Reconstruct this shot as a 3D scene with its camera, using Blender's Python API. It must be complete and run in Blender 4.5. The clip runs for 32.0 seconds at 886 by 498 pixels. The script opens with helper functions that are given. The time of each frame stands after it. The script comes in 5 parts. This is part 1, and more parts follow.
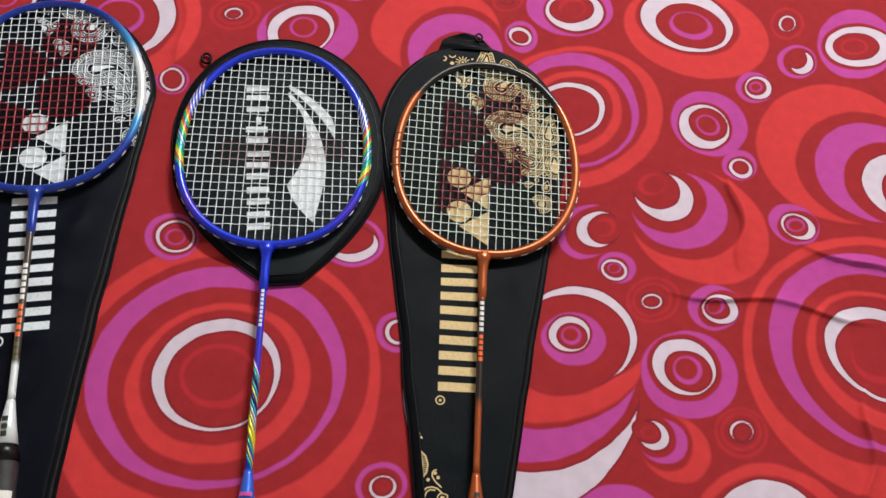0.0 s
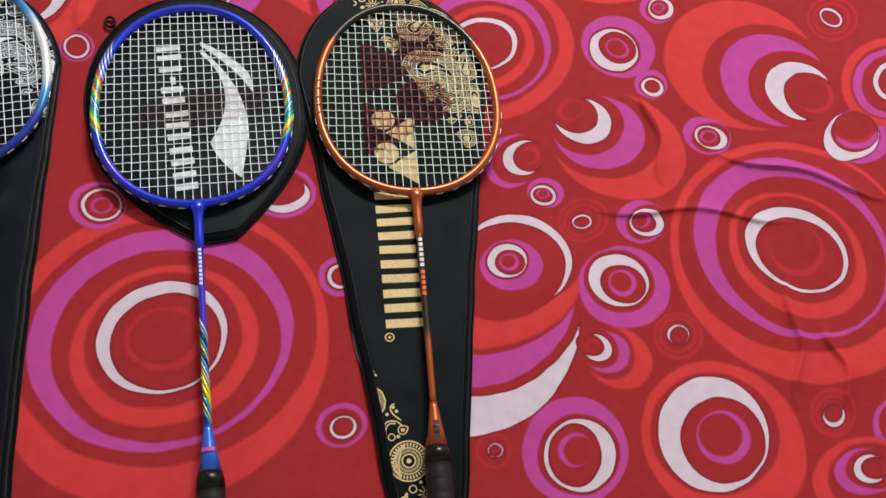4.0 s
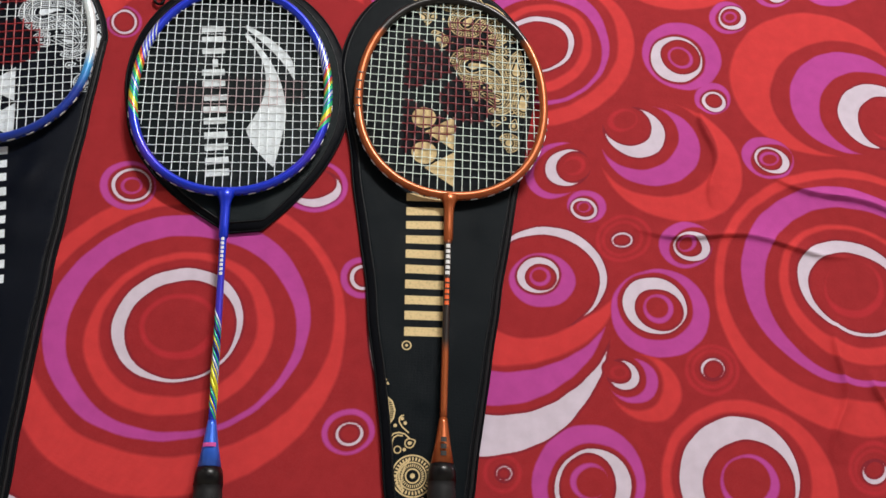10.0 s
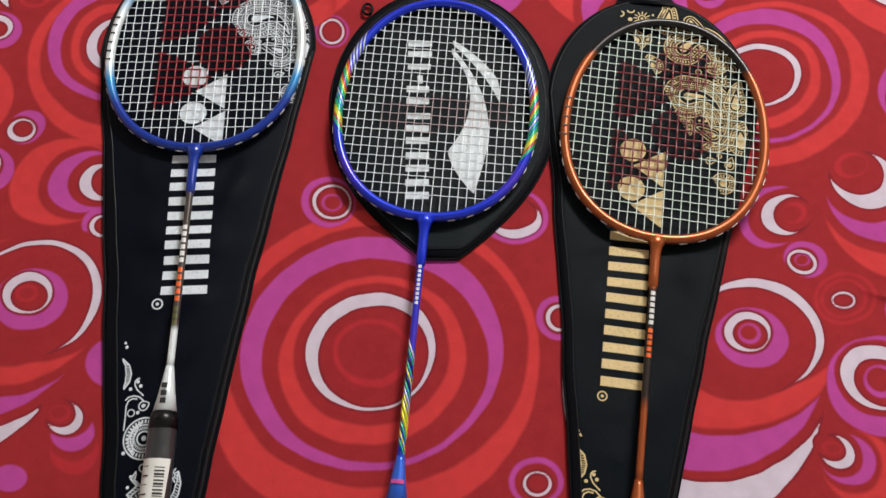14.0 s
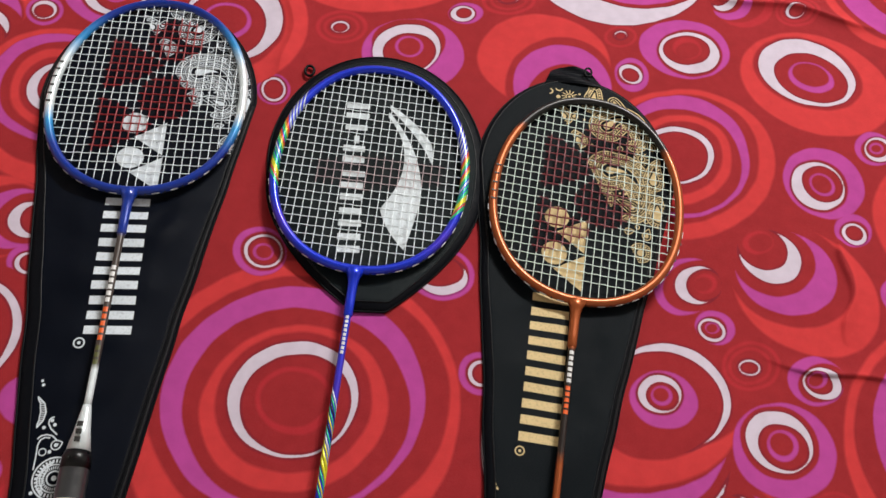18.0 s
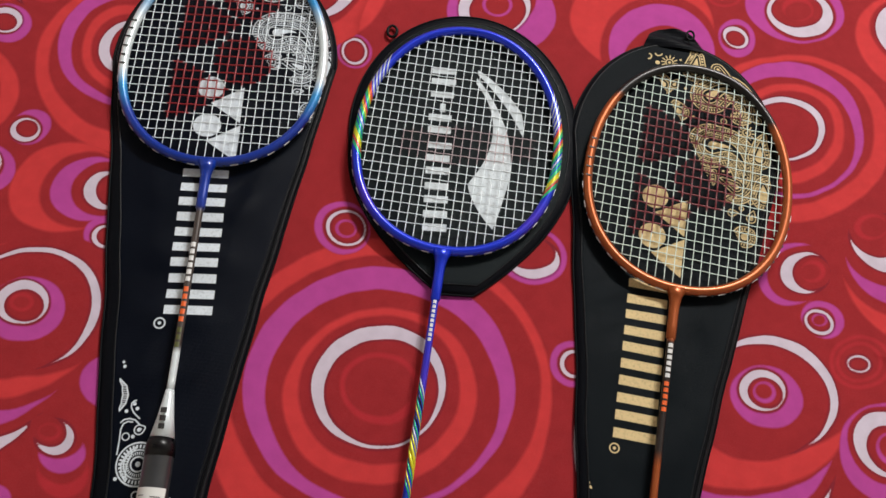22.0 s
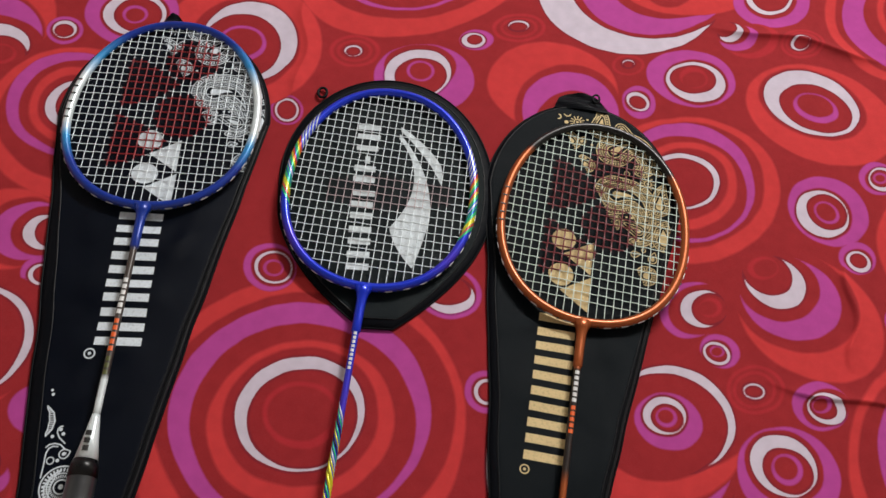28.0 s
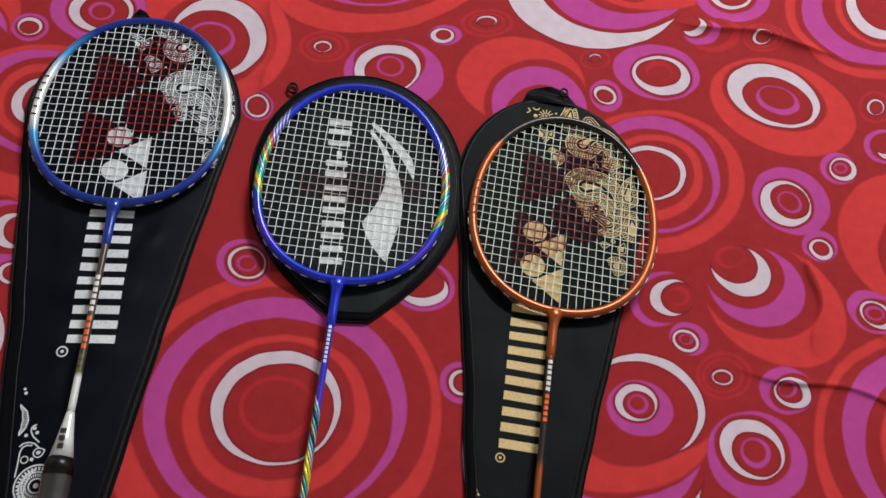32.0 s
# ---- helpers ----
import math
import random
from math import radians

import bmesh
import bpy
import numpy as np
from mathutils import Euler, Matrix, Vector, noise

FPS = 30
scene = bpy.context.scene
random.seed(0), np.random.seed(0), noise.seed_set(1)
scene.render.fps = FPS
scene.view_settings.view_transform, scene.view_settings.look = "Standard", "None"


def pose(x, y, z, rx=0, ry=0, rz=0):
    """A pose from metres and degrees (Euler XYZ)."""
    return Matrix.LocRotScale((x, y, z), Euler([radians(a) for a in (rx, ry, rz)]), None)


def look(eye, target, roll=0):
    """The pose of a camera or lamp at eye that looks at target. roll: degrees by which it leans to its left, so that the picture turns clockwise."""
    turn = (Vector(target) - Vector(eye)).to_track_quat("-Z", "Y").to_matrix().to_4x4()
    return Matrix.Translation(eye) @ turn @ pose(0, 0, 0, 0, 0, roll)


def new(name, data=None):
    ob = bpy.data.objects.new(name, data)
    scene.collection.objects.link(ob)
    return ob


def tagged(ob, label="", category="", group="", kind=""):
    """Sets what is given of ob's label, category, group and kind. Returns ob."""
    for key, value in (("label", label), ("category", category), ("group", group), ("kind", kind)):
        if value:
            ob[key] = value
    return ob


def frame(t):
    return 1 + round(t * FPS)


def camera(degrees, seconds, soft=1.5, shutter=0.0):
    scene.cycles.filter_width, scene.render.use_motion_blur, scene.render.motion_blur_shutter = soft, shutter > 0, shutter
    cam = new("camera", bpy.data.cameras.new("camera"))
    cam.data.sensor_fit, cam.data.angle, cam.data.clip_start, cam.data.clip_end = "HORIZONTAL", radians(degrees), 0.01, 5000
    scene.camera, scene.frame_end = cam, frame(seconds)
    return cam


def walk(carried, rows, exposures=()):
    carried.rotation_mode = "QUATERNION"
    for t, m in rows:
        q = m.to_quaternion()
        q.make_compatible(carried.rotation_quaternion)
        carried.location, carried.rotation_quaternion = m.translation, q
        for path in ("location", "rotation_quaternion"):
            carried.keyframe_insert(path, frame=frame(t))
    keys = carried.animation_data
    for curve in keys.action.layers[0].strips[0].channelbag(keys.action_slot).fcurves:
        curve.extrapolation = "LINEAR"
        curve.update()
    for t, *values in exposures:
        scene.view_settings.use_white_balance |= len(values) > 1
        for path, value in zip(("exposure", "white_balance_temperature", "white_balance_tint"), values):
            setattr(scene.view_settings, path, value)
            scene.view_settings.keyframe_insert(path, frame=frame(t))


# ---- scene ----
cam = camera(53.3, 32.0)
PATH = [
    (0, (0.162, -0.41, 0.802), (0.237, 0.555, -0.948), 12.2),
    (0.5, (0.162, -0.405, 0.799), (0.27, 0.533, -0.964), 12.8),
    (1, (0.175, -0.406, 0.796), (0.303, 0.514, -0.976), 11.9),
    (1.5, (0.181, -0.399, 0.795), (0.343, 0.506, -0.982), 13.5),
    (2, (0.154, -0.408, 0.801), (0.359, 0.493, -0.973), 16.1),
    (2.5, (0.124, -0.434, 0.797), (0.444, 0.467, -0.959), 19.6),
    (4.5, (0.15, -0.439, 0.798), (0.398, 0.461, -0.971), 15.9),
    (5, (0.153, -0.439, 0.798), (0.38, 0.469, -0.97), 15.2),
    (5.5, (0.149, -0.426, 0.799), (0.365, 0.469, -0.976), 16.2),
    (6, (0.157, -0.419, 0.794), (0.357, 0.479, -0.982), 15.1),
    (6.5, (0.166, -0.405, 0.791), (0.314, 0.487, -0.992), 13.6),
    (7, (0.167, -0.408, 0.787), (0.256, 0.484, -1.001), 10.8),
    (7.5, (0.163, -0.409, 0.789), (0.245, 0.491, -0.995), 11.0),
    (8, (0.165, -0.406, 0.783), (0.302, 0.475, -1.008), 13.2),
    (8.5, (0.165, -0.408, 0.786), (0.335, 0.461, -1.008), 15.0),
    (9, (0.165, -0.407, 0.783), (0.316, 0.462, -1.013), 14.4),
    (9.5, (0.173, -0.402, 0.784), (0.336, 0.455, -1.015), 15.6),
    (10, (0.189, -0.4, 0.786), (0.299, 0.456, -1.018), 13.4),
    (10.5, (0.217, -0.393, 0.779), (0.196, 0.45, -1.035), 9.0),
    (11, (0.222, -0.392, 0.779), (0.154, 0.439, -1.039), 9.5),
    (11.5, (0.19, -0.398, 0.78), (0.176, 0.4, -1.054), 10.3),
    (12, (0.17, -0.404, 0.779), (0.143, 0.405, -1.05), 8.4),
    (12.5, (0.158, -0.376, 0.786), (0.096, 0.453, -1.033), 5.9),
    (13, (0.147, -0.353, 0.779), (0.036, 0.432, -1.057), 4.0),
    (13.5, (0.115, -0.345, 0.773), (-0.062, 0.405, -1.072), -1.0),
    (16, (0.114, -0.33, 0.799), (0.049, 0.549, -0.997), 11.6),
    (16.5, (0.118, -0.351, 0.789), (0.07, 0.584, -0.979), 13.8),
    (17, (0.118, -0.362, 0.791), (0.068, 0.595, -0.965), 13.6),
    (17.5, (0.121, -0.367, 0.791), (0.078, 0.604, -0.957), 12.2),
    (18, (0.121, -0.376, 0.784), (0.069, 0.584, -0.97), 11.2),
    (18.5, (0.113, -0.37, 0.788), (0.023, 0.571, -0.974), 10.3),
    (18.8, (0.123, -0.372, 0.787), (-0.013, 0.54, -0.988), 7.1),
    (19, (0.09, -0.353, 0.795), (-0.074, 0.551, -0.981), 6.9),
    (19.5, (0.059, -0.313, 0.831), (-0.135, 0.636, -0.919), 8.7),
    (20, (0.02, -0.317, 0.804), (-0.309, 0.602, -0.942), 2.0),
    (20.5, (0.015, -0.293, 0.775), (-0.318, 0.549, -1.009), -1.1),
    (21, (0.027, -0.289, 0.759), (-0.272, 0.5, -1.054), -2.6),
    (21.5, (0.05, -0.294, 0.735), (-0.216, 0.468, -1.095), -3.9),
    (21.8, (0.059, -0.306, 0.759), (-0.123, 0.455, -1.081), 1.8),
    (22, (0.062, -0.322, 0.763), (-0.039, 0.47, -1.071), 8.7),
    (22.5, (0.087, -0.365, 0.785), (0.144, 0.544, -0.995), 20.1),
    (23, (0.107, -0.362, 0.795), (0.19, 0.647, -0.93), 20.9),
    (23.5, (0.103, -0.379, 0.786), (0.058, 0.642, -0.933), 15.3),
    (24, (0.106, -0.39, 0.774), (-0.004, 0.66, -0.924), 10.8),
    (24.5, (0.112, -0.4, 0.774), (-0.025, 0.627, -0.936), 8.5),
    (25, (0.112, -0.402, 0.776), (0.0, 0.626, -0.936), 9.2),
    (25.5, (0.116, -0.395, 0.777), (0.005, 0.625, -0.94), 9.0),
    (27.5, (0.125, -0.391, 0.778), (0.033, 0.609, -0.951), 10.3),
    (28, (0.121, -0.395, 0.785), (0.041, 0.629, -0.932), 11.0),
    (28.5, (0.122, -0.395, 0.784), (0.061, 0.647, -0.922), 11.9),
    (29, (0.124, -0.393, 0.78), (0.058, 0.634, -0.934), 11.4),
    (29.5, (0.128, -0.386, 0.778), (0.096, 0.621, -0.95), 12.4),
    (30, (0.123, -0.384, 0.777), (0.11, 0.605, -0.961), 13.4),
    (30.5, (0.126, -0.395, 0.777), (0.132, 0.612, -0.951), 13.6),
    (31, (0.13, -0.397, 0.786), (0.153, 0.624, -0.934), 13.7),
    (31.5, (0.128, -0.402, 0.788), (0.147, 0.623, -0.929), 13.7),
    (32, (0.116, -0.405, 0.788), (0.111, 0.633, -0.922), 13.8),
]
EXPOSURES = [(0, 0.28), (2, 0.3), (7, 0.25), (11, 0.25), (13, 0.19), (16, 0.24), (19, 0.22), (20, 0.22), (21, 0.13), (22, 0.12), (24, 0.14), (25.5, 0.11), (28, -0.05), (32, -0.04)]
walk(cam, [(t, look(eye, target, roll)) for t, eye, target, roll in PATH], EXPOSURES)

# ---- light ----
world = bpy.data.worlds.new("room_air")
scene.world = world
world.use_nodes = True
world.node_tree.nodes["Background"].inputs[1].default_value = 0.0
lamp = bpy.data.lights.new("tube_light", "AREA")
lamp.shape, lamp.size, lamp.size_y, lamp.energy, lamp.color = "RECTANGLE", 1.2, 0.14, 122, (1.0, 0.985, 0.955)
new("tube_light", lamp).matrix_world = look((0.85, 2.70, 2.45), (0.10, 0.10, 0))

# ---- materials ----
def node_material(name, rough=0.6, metal=0.0, rgb=None):
    m = bpy.data.materials.new(name)
    m.use_nodes = True
    p = m.node_tree.nodes["Principled BSDF"]
    p.inputs["Roughness"].default_value, p.inputs["Metallic"].default_value = rough, metal
    if rgb:
        p.inputs["Base Color"].default_value = (*rgb, 1)
    return m, m.node_tree.nodes, m.node_tree.links, p


def mixed(n, l, fac, a, b):
    """A colour mix of a and b (colours or sockets) by fac."""
    mix = n.new("ShaderNodeMix")
    mix.data_type = "RGBA"
    for value, socket in ((fac, mix.inputs[0]), (a, mix.inputs[6]), (b, mix.inputs[7])):
        if isinstance(value, tuple):
            socket.default_value = (*value, 1)
        elif isinstance(value, float):
            socket.default_value = value
        else:
            l.new(value, socket)
    return mix.outputs[2]


def noise_tex(n, l, scale, detail=4.0, coords=None, kind="Object"):
    t = n.new("ShaderNodeTexNoise")
    t.inputs["Scale"].default_value, t.inputs["Detail"].default_value = scale, detail
    l.new(coords or n.new("ShaderNodeTexCoord").outputs[kind], t.inputs["Vector"])
    return t.outputs["Fac"]


def ranged(n, l, value, lo, hi, out_lo=0.0, out_hi=1.0):
    r = n.new("ShaderNodeMapRange")
    for i, v in enumerate((lo, hi, out_lo, out_hi)):
        r.inputs[i + 1].default_value = v
    l.new(value, r.inputs[0])
    return r.outputs[0]


def bumped(n, l, p, height, strength, distance):
    b = n.new("ShaderNodeBump")
    b.inputs["Strength"].default_value, b.inputs["Distance"].default_value = strength, distance
    l.new(height, b.inputs["Height"])
    l.new(b.outputs[0], p.inputs["Normal"])


def weave(n, l, pitch):
    """A fine over-and-under thread relief."""
    co = n.new("ShaderNodeTexCoord").outputs["Object"]
    waves = []
    for axis in ("X", "Y"):
        w = n.new("ShaderNodeTexWave")
        w.bands_direction = axis
        w.inputs["Scale"].default_value = 0.314 / pitch
        w.inputs["Distortion"].default_value = 0.3
        l.new(co, w.inputs["Vector"])
        waves.append(w.outputs["Fac"])
    add = n.new("ShaderNodeMath")
    l.new(waves[0], add.inputs[0])
    l.new(waves[1], add.inputs[1])
    return add.outputs[0]


def ink_layers(n, l, base, inks):
    last = base
    for ink, rgb, soft in inks:
        a = n.new("ShaderNodeAttribute")
        a.attribute_name = ink
        last = mixed(n, l, ranged(n, l, a.outputs["Fac"], -soft, soft), last, rgb)
    return last


def printed_cotton():
    m, n, l, p = node_material("printed_cotton", 0.9)
    ground = mixed(n, l, noise_tex(n, l, 9.0), (0.280, 0.0182, 0.0222), (0.328, 0.0216, 0.0262))
    red = mixed(n, l, noise_tex(n, l, 14.0), (0.525, 0.038, 0.040), (0.585, 0.044, 0.046))
    purple = mixed(n, l, noise_tex(n, l, 14.0), (0.41, 0.054, 0.265), (0.47, 0.063, 0.315))
    white = mixed(n, l, noise_tex(n, l, 30.0), (0.565, 0.492, 0.590), (0.625, 0.552, 0.655))
    col = ink_layers(n, l, ground, (("red", red, 0.0016), ("rose", (0.42, 0.024, 0.033), 0.0014), ("purple", purple, 0.0010), ("white", white, 0.0004)))
    rim = n.new("ShaderNodeAttribute")
    rim.attribute_name = "white"
    away = n.new("ShaderNodeMath")
    away.operation = "ABSOLUTE"
    l.new(ranged(n, l, rim.outputs["Fac"], -0.0026, 0.0002, -1.0, 1.0), away.inputs[0])
    col = mixed(n, l, ranged(n, l, away.outputs[0], 0.2, 1.0, 0.5, 0.0), col, (0.10, 0.012, 0.030))
    lint = ranged(n, l, noise_tex(n, l, 900.0, 2.0), 0.3, 0.7, 0.0, 0.045)
    col = mixed(n, l, lint, col, (0.45, 0.18, 0.20))
    p.inputs["Specular IOR Level"].default_value = 0.09
    mottle = ranged(n, l, noise_tex(n, l, 70.0, 6.0), 0.3, 0.7, 0.93, 1.05)
    tone = n.new("ShaderNodeMix")
    tone.data_type, tone.blend_type = "RGBA", "MULTIPLY"
    tone.inputs[0].default_value = 1.0
    l.new(col, tone.inputs[6])
    l.new(mottle, tone.inputs[7])
    l.new(tone.outputs[2], p.inputs["Base Color"])
    rumple = n.new("ShaderNodeMath")
    rumple.operation = "MULTIPLY_ADD"
    l.new(noise_tex(n, l, 28.0, 5.0), rumple.inputs[0])
    rumple.inputs[1].default_value = 8.0
    l.new(weave(n, l, 0.0009), rumple.inputs[2])
    bumped(n, l, p, rumple.outputs[0], 0.22, 0.0004)
    return m


def cover_cloth(name, ink_rgb, dark, pale, spec):
    """Black nylon cloth, with what is printed on it in one ink."""
    m, n, l, p = node_material(name, 0.5)
    base = mixed(n, l, noise_tex(n, l, 18.0), dark, pale)
    a = n.new("ShaderNodeAttribute")
    a.attribute_name = "ink"
    fac = ranged(n, l, a.outputs["Fac"], -0.0003, 0.0003)
    worn = n.new("ShaderNodeMath")
    worn.operation = "MULTIPLY"
    l.new(fac, worn.inputs[0])
    l.new(ranged(n, l, noise_tex(n, l, 420.0, 3.0), 0.25, 0.5, 0.75, 1.0), worn.inputs[1])
    l.new(mixed(n, l, worn.outputs[0], base, ink_rgb), p.inputs["Base Color"])
    l.new(ranged(n, l, noise_tex(n, l, 40.0), 0.3, 0.7, 0.32, 0.46), p.inputs["Roughness"])
    p.inputs["Specular IOR Level"].default_value = spec
    bumped(n, l, p, weave(n, l, 0.0007), 0.3, 0.0003)
    return m


def banded(name, stops, rough=0.25, metal=0.5):
    """Lacquer whose colour runs along the length of the thing; stops: place in metres and colour."""
    m, n, l, p = node_material(name, rough, metal)
    a = n.new("ShaderNodeAttribute")
    a.attribute_name = "along"
    lo, hi = stops[0][0], stops[-1][0]
    ramp = n.new("ShaderNodeValToRGB").color_ramp
    node = ramp.id_data.nodes[-1]
    for i, (at, rgb) in enumerate(stops):
        spot = (at - lo) / (hi - lo)
        e = ramp.elements[0] if i == 0 else (ramp.elements.new(spot) if i < len(stops) - 1 else ramp.elements[-1])
        e.position, e.color = spot, (*rgb, 1)
    l.new(ranged(n, l, a.outputs["Fac"], lo, hi), node.inputs[0])
    flake = ranged(n, l, noise_tex(n, l, 2500.0, 1.0), 0.35, 0.65, 0.9, 1.1)
    mul = n.new("ShaderNodeMix")
    mul.data_type, mul.blend_type = "RGBA", "MULTIPLY"
    mul.inputs[0].default_value = 0.5
    l.new(node.outputs[0], mul.inputs[6])
    l.new(flake, mul.inputs[7])
    l.new(mul.outputs[2], p.inputs["Base Color"])
    p.inputs["Coat Weight"].default_value, p.inputs["Coat Roughness"].default_value = 0.35, 0.15
    return m


def plain(name, rgb, rough, metal=0.0, vary=0.15, scale=60.0, coat=0.0, spec=0.5):
    m, n, l, p = node_material(name, rough, metal)
    p.inputs["Specular IOR Level"].default_value = spec
    dark = tuple(c * (1 - vary) for c in rgb)
    l.new(mixed(n, l, noise_tex(n, l, scale), dark, rgb), p.inputs["Base Color"])
    l.new(ranged(n, l, noise_tex(n, l, scale * 2), 0.3, 0.7, rough * 0.85, min(1.0, rough * 1.15)), p.inputs["Roughness"])
    p.inputs["Coat Weight"].default_value = coat
    return m


def string_gut(name, rgb, ink):
    m, n, l, p = node_material(name, 0.35)
    a = n.new("ShaderNodeAttribute")
    a.attribute_name = "ink"
    l.new(mixed(n, l, a.outputs["Fac"], rgb, ink), p.inputs["Base Color"])
    p.inputs["Subsurface Weight"].default_value = 0.0
    return m


PRINTED_COTTON = printed_cotton()
NYLON_WHITE = cover_cloth("black_nylon_white_print", (0.71, 0.77, 0.83), (0.0014, 0.0024, 0.0060), (0.0030, 0.0048, 0.0105), 0.07)
NYLON_HEAD = cover_cloth("charcoal_nylon_white_print", (0.71, 0.77, 0.81), (0.0038, 0.0070, 0.0086), (0.0068, 0.0118, 0.0138), 0.08)
NYLON_GOLD = cover_cloth("black_nylon_gold_print", (0.72, 0.555, 0.295), (0.0024, 0.0042, 0.0062), (0.0045, 0.0074, 0.0100), 0.055)
NYLON_PLAIN = plain("black_nylon_binding", (0.003, 0.0038, 0.0065), 0.6, vary=0.3, spec=0.08)
PIPING = plain("black_vinyl_piping", (0.004, 0.0045, 0.006), 0.5, spec=0.1)
SEAM = plain("black_seam_cord", (0.009, 0.010, 0.012), 0.4, spec=0.22)
ZIP_TAPE = plain("black_zip_tape", (0.007, 0.007, 0.009), 0.6, spec=0.2)
GRIP = plain("black_grip_rubber", (0.010, 0.010, 0.012), 0.55, vary=0.3, scale=200.0, coat=0.05, spec=0.3)
GRIP_FILM = plain("grey_grip_in_clear_film", (0.040, 0.042, 0.047), 0.36, vary=0.5, scale=45.0, coat=0.6, spec=0.35)
COLLAR = plain("black_plastic_collar", (0.004, 0.004, 0.005), 0.3, spec=0.3)
PAPER = plain("white_label_paper", (0.72, 0.72, 0.70), 0.6, vary=0.05)
PAPER_YELLOW = plain("yellow_label_band", (0.78, 0.66, 0.03), 0.55, vary=0.05)
BAR_BLACK = plain("black_printing", (0.02, 0.02, 0.02), 0.5)
BAR_WHITE = plain("white_printing", (0.75, 0.75, 0.75), 0.4)
BAR_ORANGE = plain("orange_printing", (0.85, 0.13, 0.02), 0.4)
BAR_GREEN = plain("olive_printing", (0.10, 0.11, 0.03), 0.4)
GROMMET_WHITE = plain("white_nylon_grommet", (0.72, 0.72, 0.74), 0.4)
GROMMET_DARK = plain("dark_nylon_grommet", (0.03, 0.03, 0.04), 0.4)
DEEP_BLUE, SKY, SILVER = (0.002, 0.029, 0.30), (0.025, 0.27, 0.60), (0.70, 0.77, 0.80)
LACQUER_BLUE = banded("blue_and_silver_lacquer", ((-0.41, SILVER), (-0.20, SILVER), (-0.184, SILVER), (-0.178, (0.06, 0.045, 0.04)), (-0.047, (0.06, 0.045, 0.04)), (-0.043, DEEP_BLUE), (0.055, DEEP_BLUE), (0.085, SKY), (0.105, SILVER), (0.165, SILVER), (0.195, SKY), (0.23, DEEP_BLUE), (0.27, DEEP_BLUE)), 0.3, 0.15)
COPPER = (0.36, 0.083, 0.019)
LACQUER_COPPER = banded("copper_orange_lacquer", ((-0.41, COPPER), (-0.160, COPPER), (-0.148, (0.03, 0.022, 0.02)), (-0.049, (0.03, 0.022, 0.02)), (-0.046, COPPER), (0.196, COPPER), (0.206, (0.014, 0.013, 0.013)), (0.27, (0.014, 0.013, 0.013))), 0.36, 0.55)
LACQUER_COPPER.node_tree.nodes["Principled BSDF"].inputs["Coat Weight"].default_value = 0.2
ULTRA, VIOLET = (0.004, 0.030, 0.62), (0.060, 0.028, 0.55)
LACQUER_ULTRA = banded("ultramarine_lacquer", ((-0.41, (0.03, 0.13, 0.68)), (-0.225, (0.03, 0.13, 0.68)), (-0.215, ULTRA), (-0.15, ULTRA), (-0.12, VIOLET), (-0.06, ULTRA), (0.02, ULTRA), (0.05, VIOLET), (0.075, ULTRA), (0.27, ULTRA)), 0.28, 0.35)
GUT_WHITE = string_gut("white_string", (0.80, 0.87, 0.92), (0.26, 0.011, 0.017))
GUT_PALE = string_gut("pale_green_string", (0.72, 0.84, 0.78), (0.17, 0.010, 0.018))
TRIM_GREEN = plain("green_lacquer", (0.03, 0.48, 0.20), 0.3, 0.2)
TRIM_YELLOW = plain("yellow_lacquer", (0.72, 0.68, 0.03), 0.3, 0.2)
TRIM_RED = plain("red_orange_lacquer", (0.72, 0.10, 0.03), 0.3, 0.2)
TRIM_PINK = plain("pink_lacquer", (0.72, 0.10, 0.42), 0.3, 0.2)
TRIM_WHITE = plain("white_lacquer", (0.62, 0.66, 0.72), 0.3, 0.2)
WALL_PAINT = plain("cream_wall_paint", (0.62, 0.58, 0.52), 0.8, vary=0.08, scale=3.0)
CEILING_PAINT = plain("white_ceiling_paint", (0.75, 0.74, 0.72), 0.85, vary=0.05, scale=3.0)
FLOOR_TILE = plain("dark_brown_floor_tile", (0.045, 0.030, 0.026), 0.45, vary=0.3, scale=5.0)

# ---- bedspread ----
BX0, BX1, BY0, BY1, STEP = -0.722, 0.95, -0.43, 0.78, 0.0017
gx = np.arange(BX0, BX1 + STEP / 2, STEP)
gy = np.arange(BY0, BY1 + STEP / 2, STEP)
GX, GY = np.meshgrid(gx, gy)
WOB = (0.0004 * np.sin(GX * 61 + 2 * np.sin(GY * 37)) + 0.0004 * np.sin(GY * 71 + 2 * np.sin(GX * 43)) + 0.00025 * np.sin(GX * 190 + GY * 130)
       + 0.0002 * np.sin(GX * 620 + 3 * np.sin(GY * 410)) * np.sin(GY * 580 + 3 * np.sin(GX * 370)))
INK = {ink: np.full(GX.shape, -0.02) for ink in ("red", "rose", "purple", "white")}


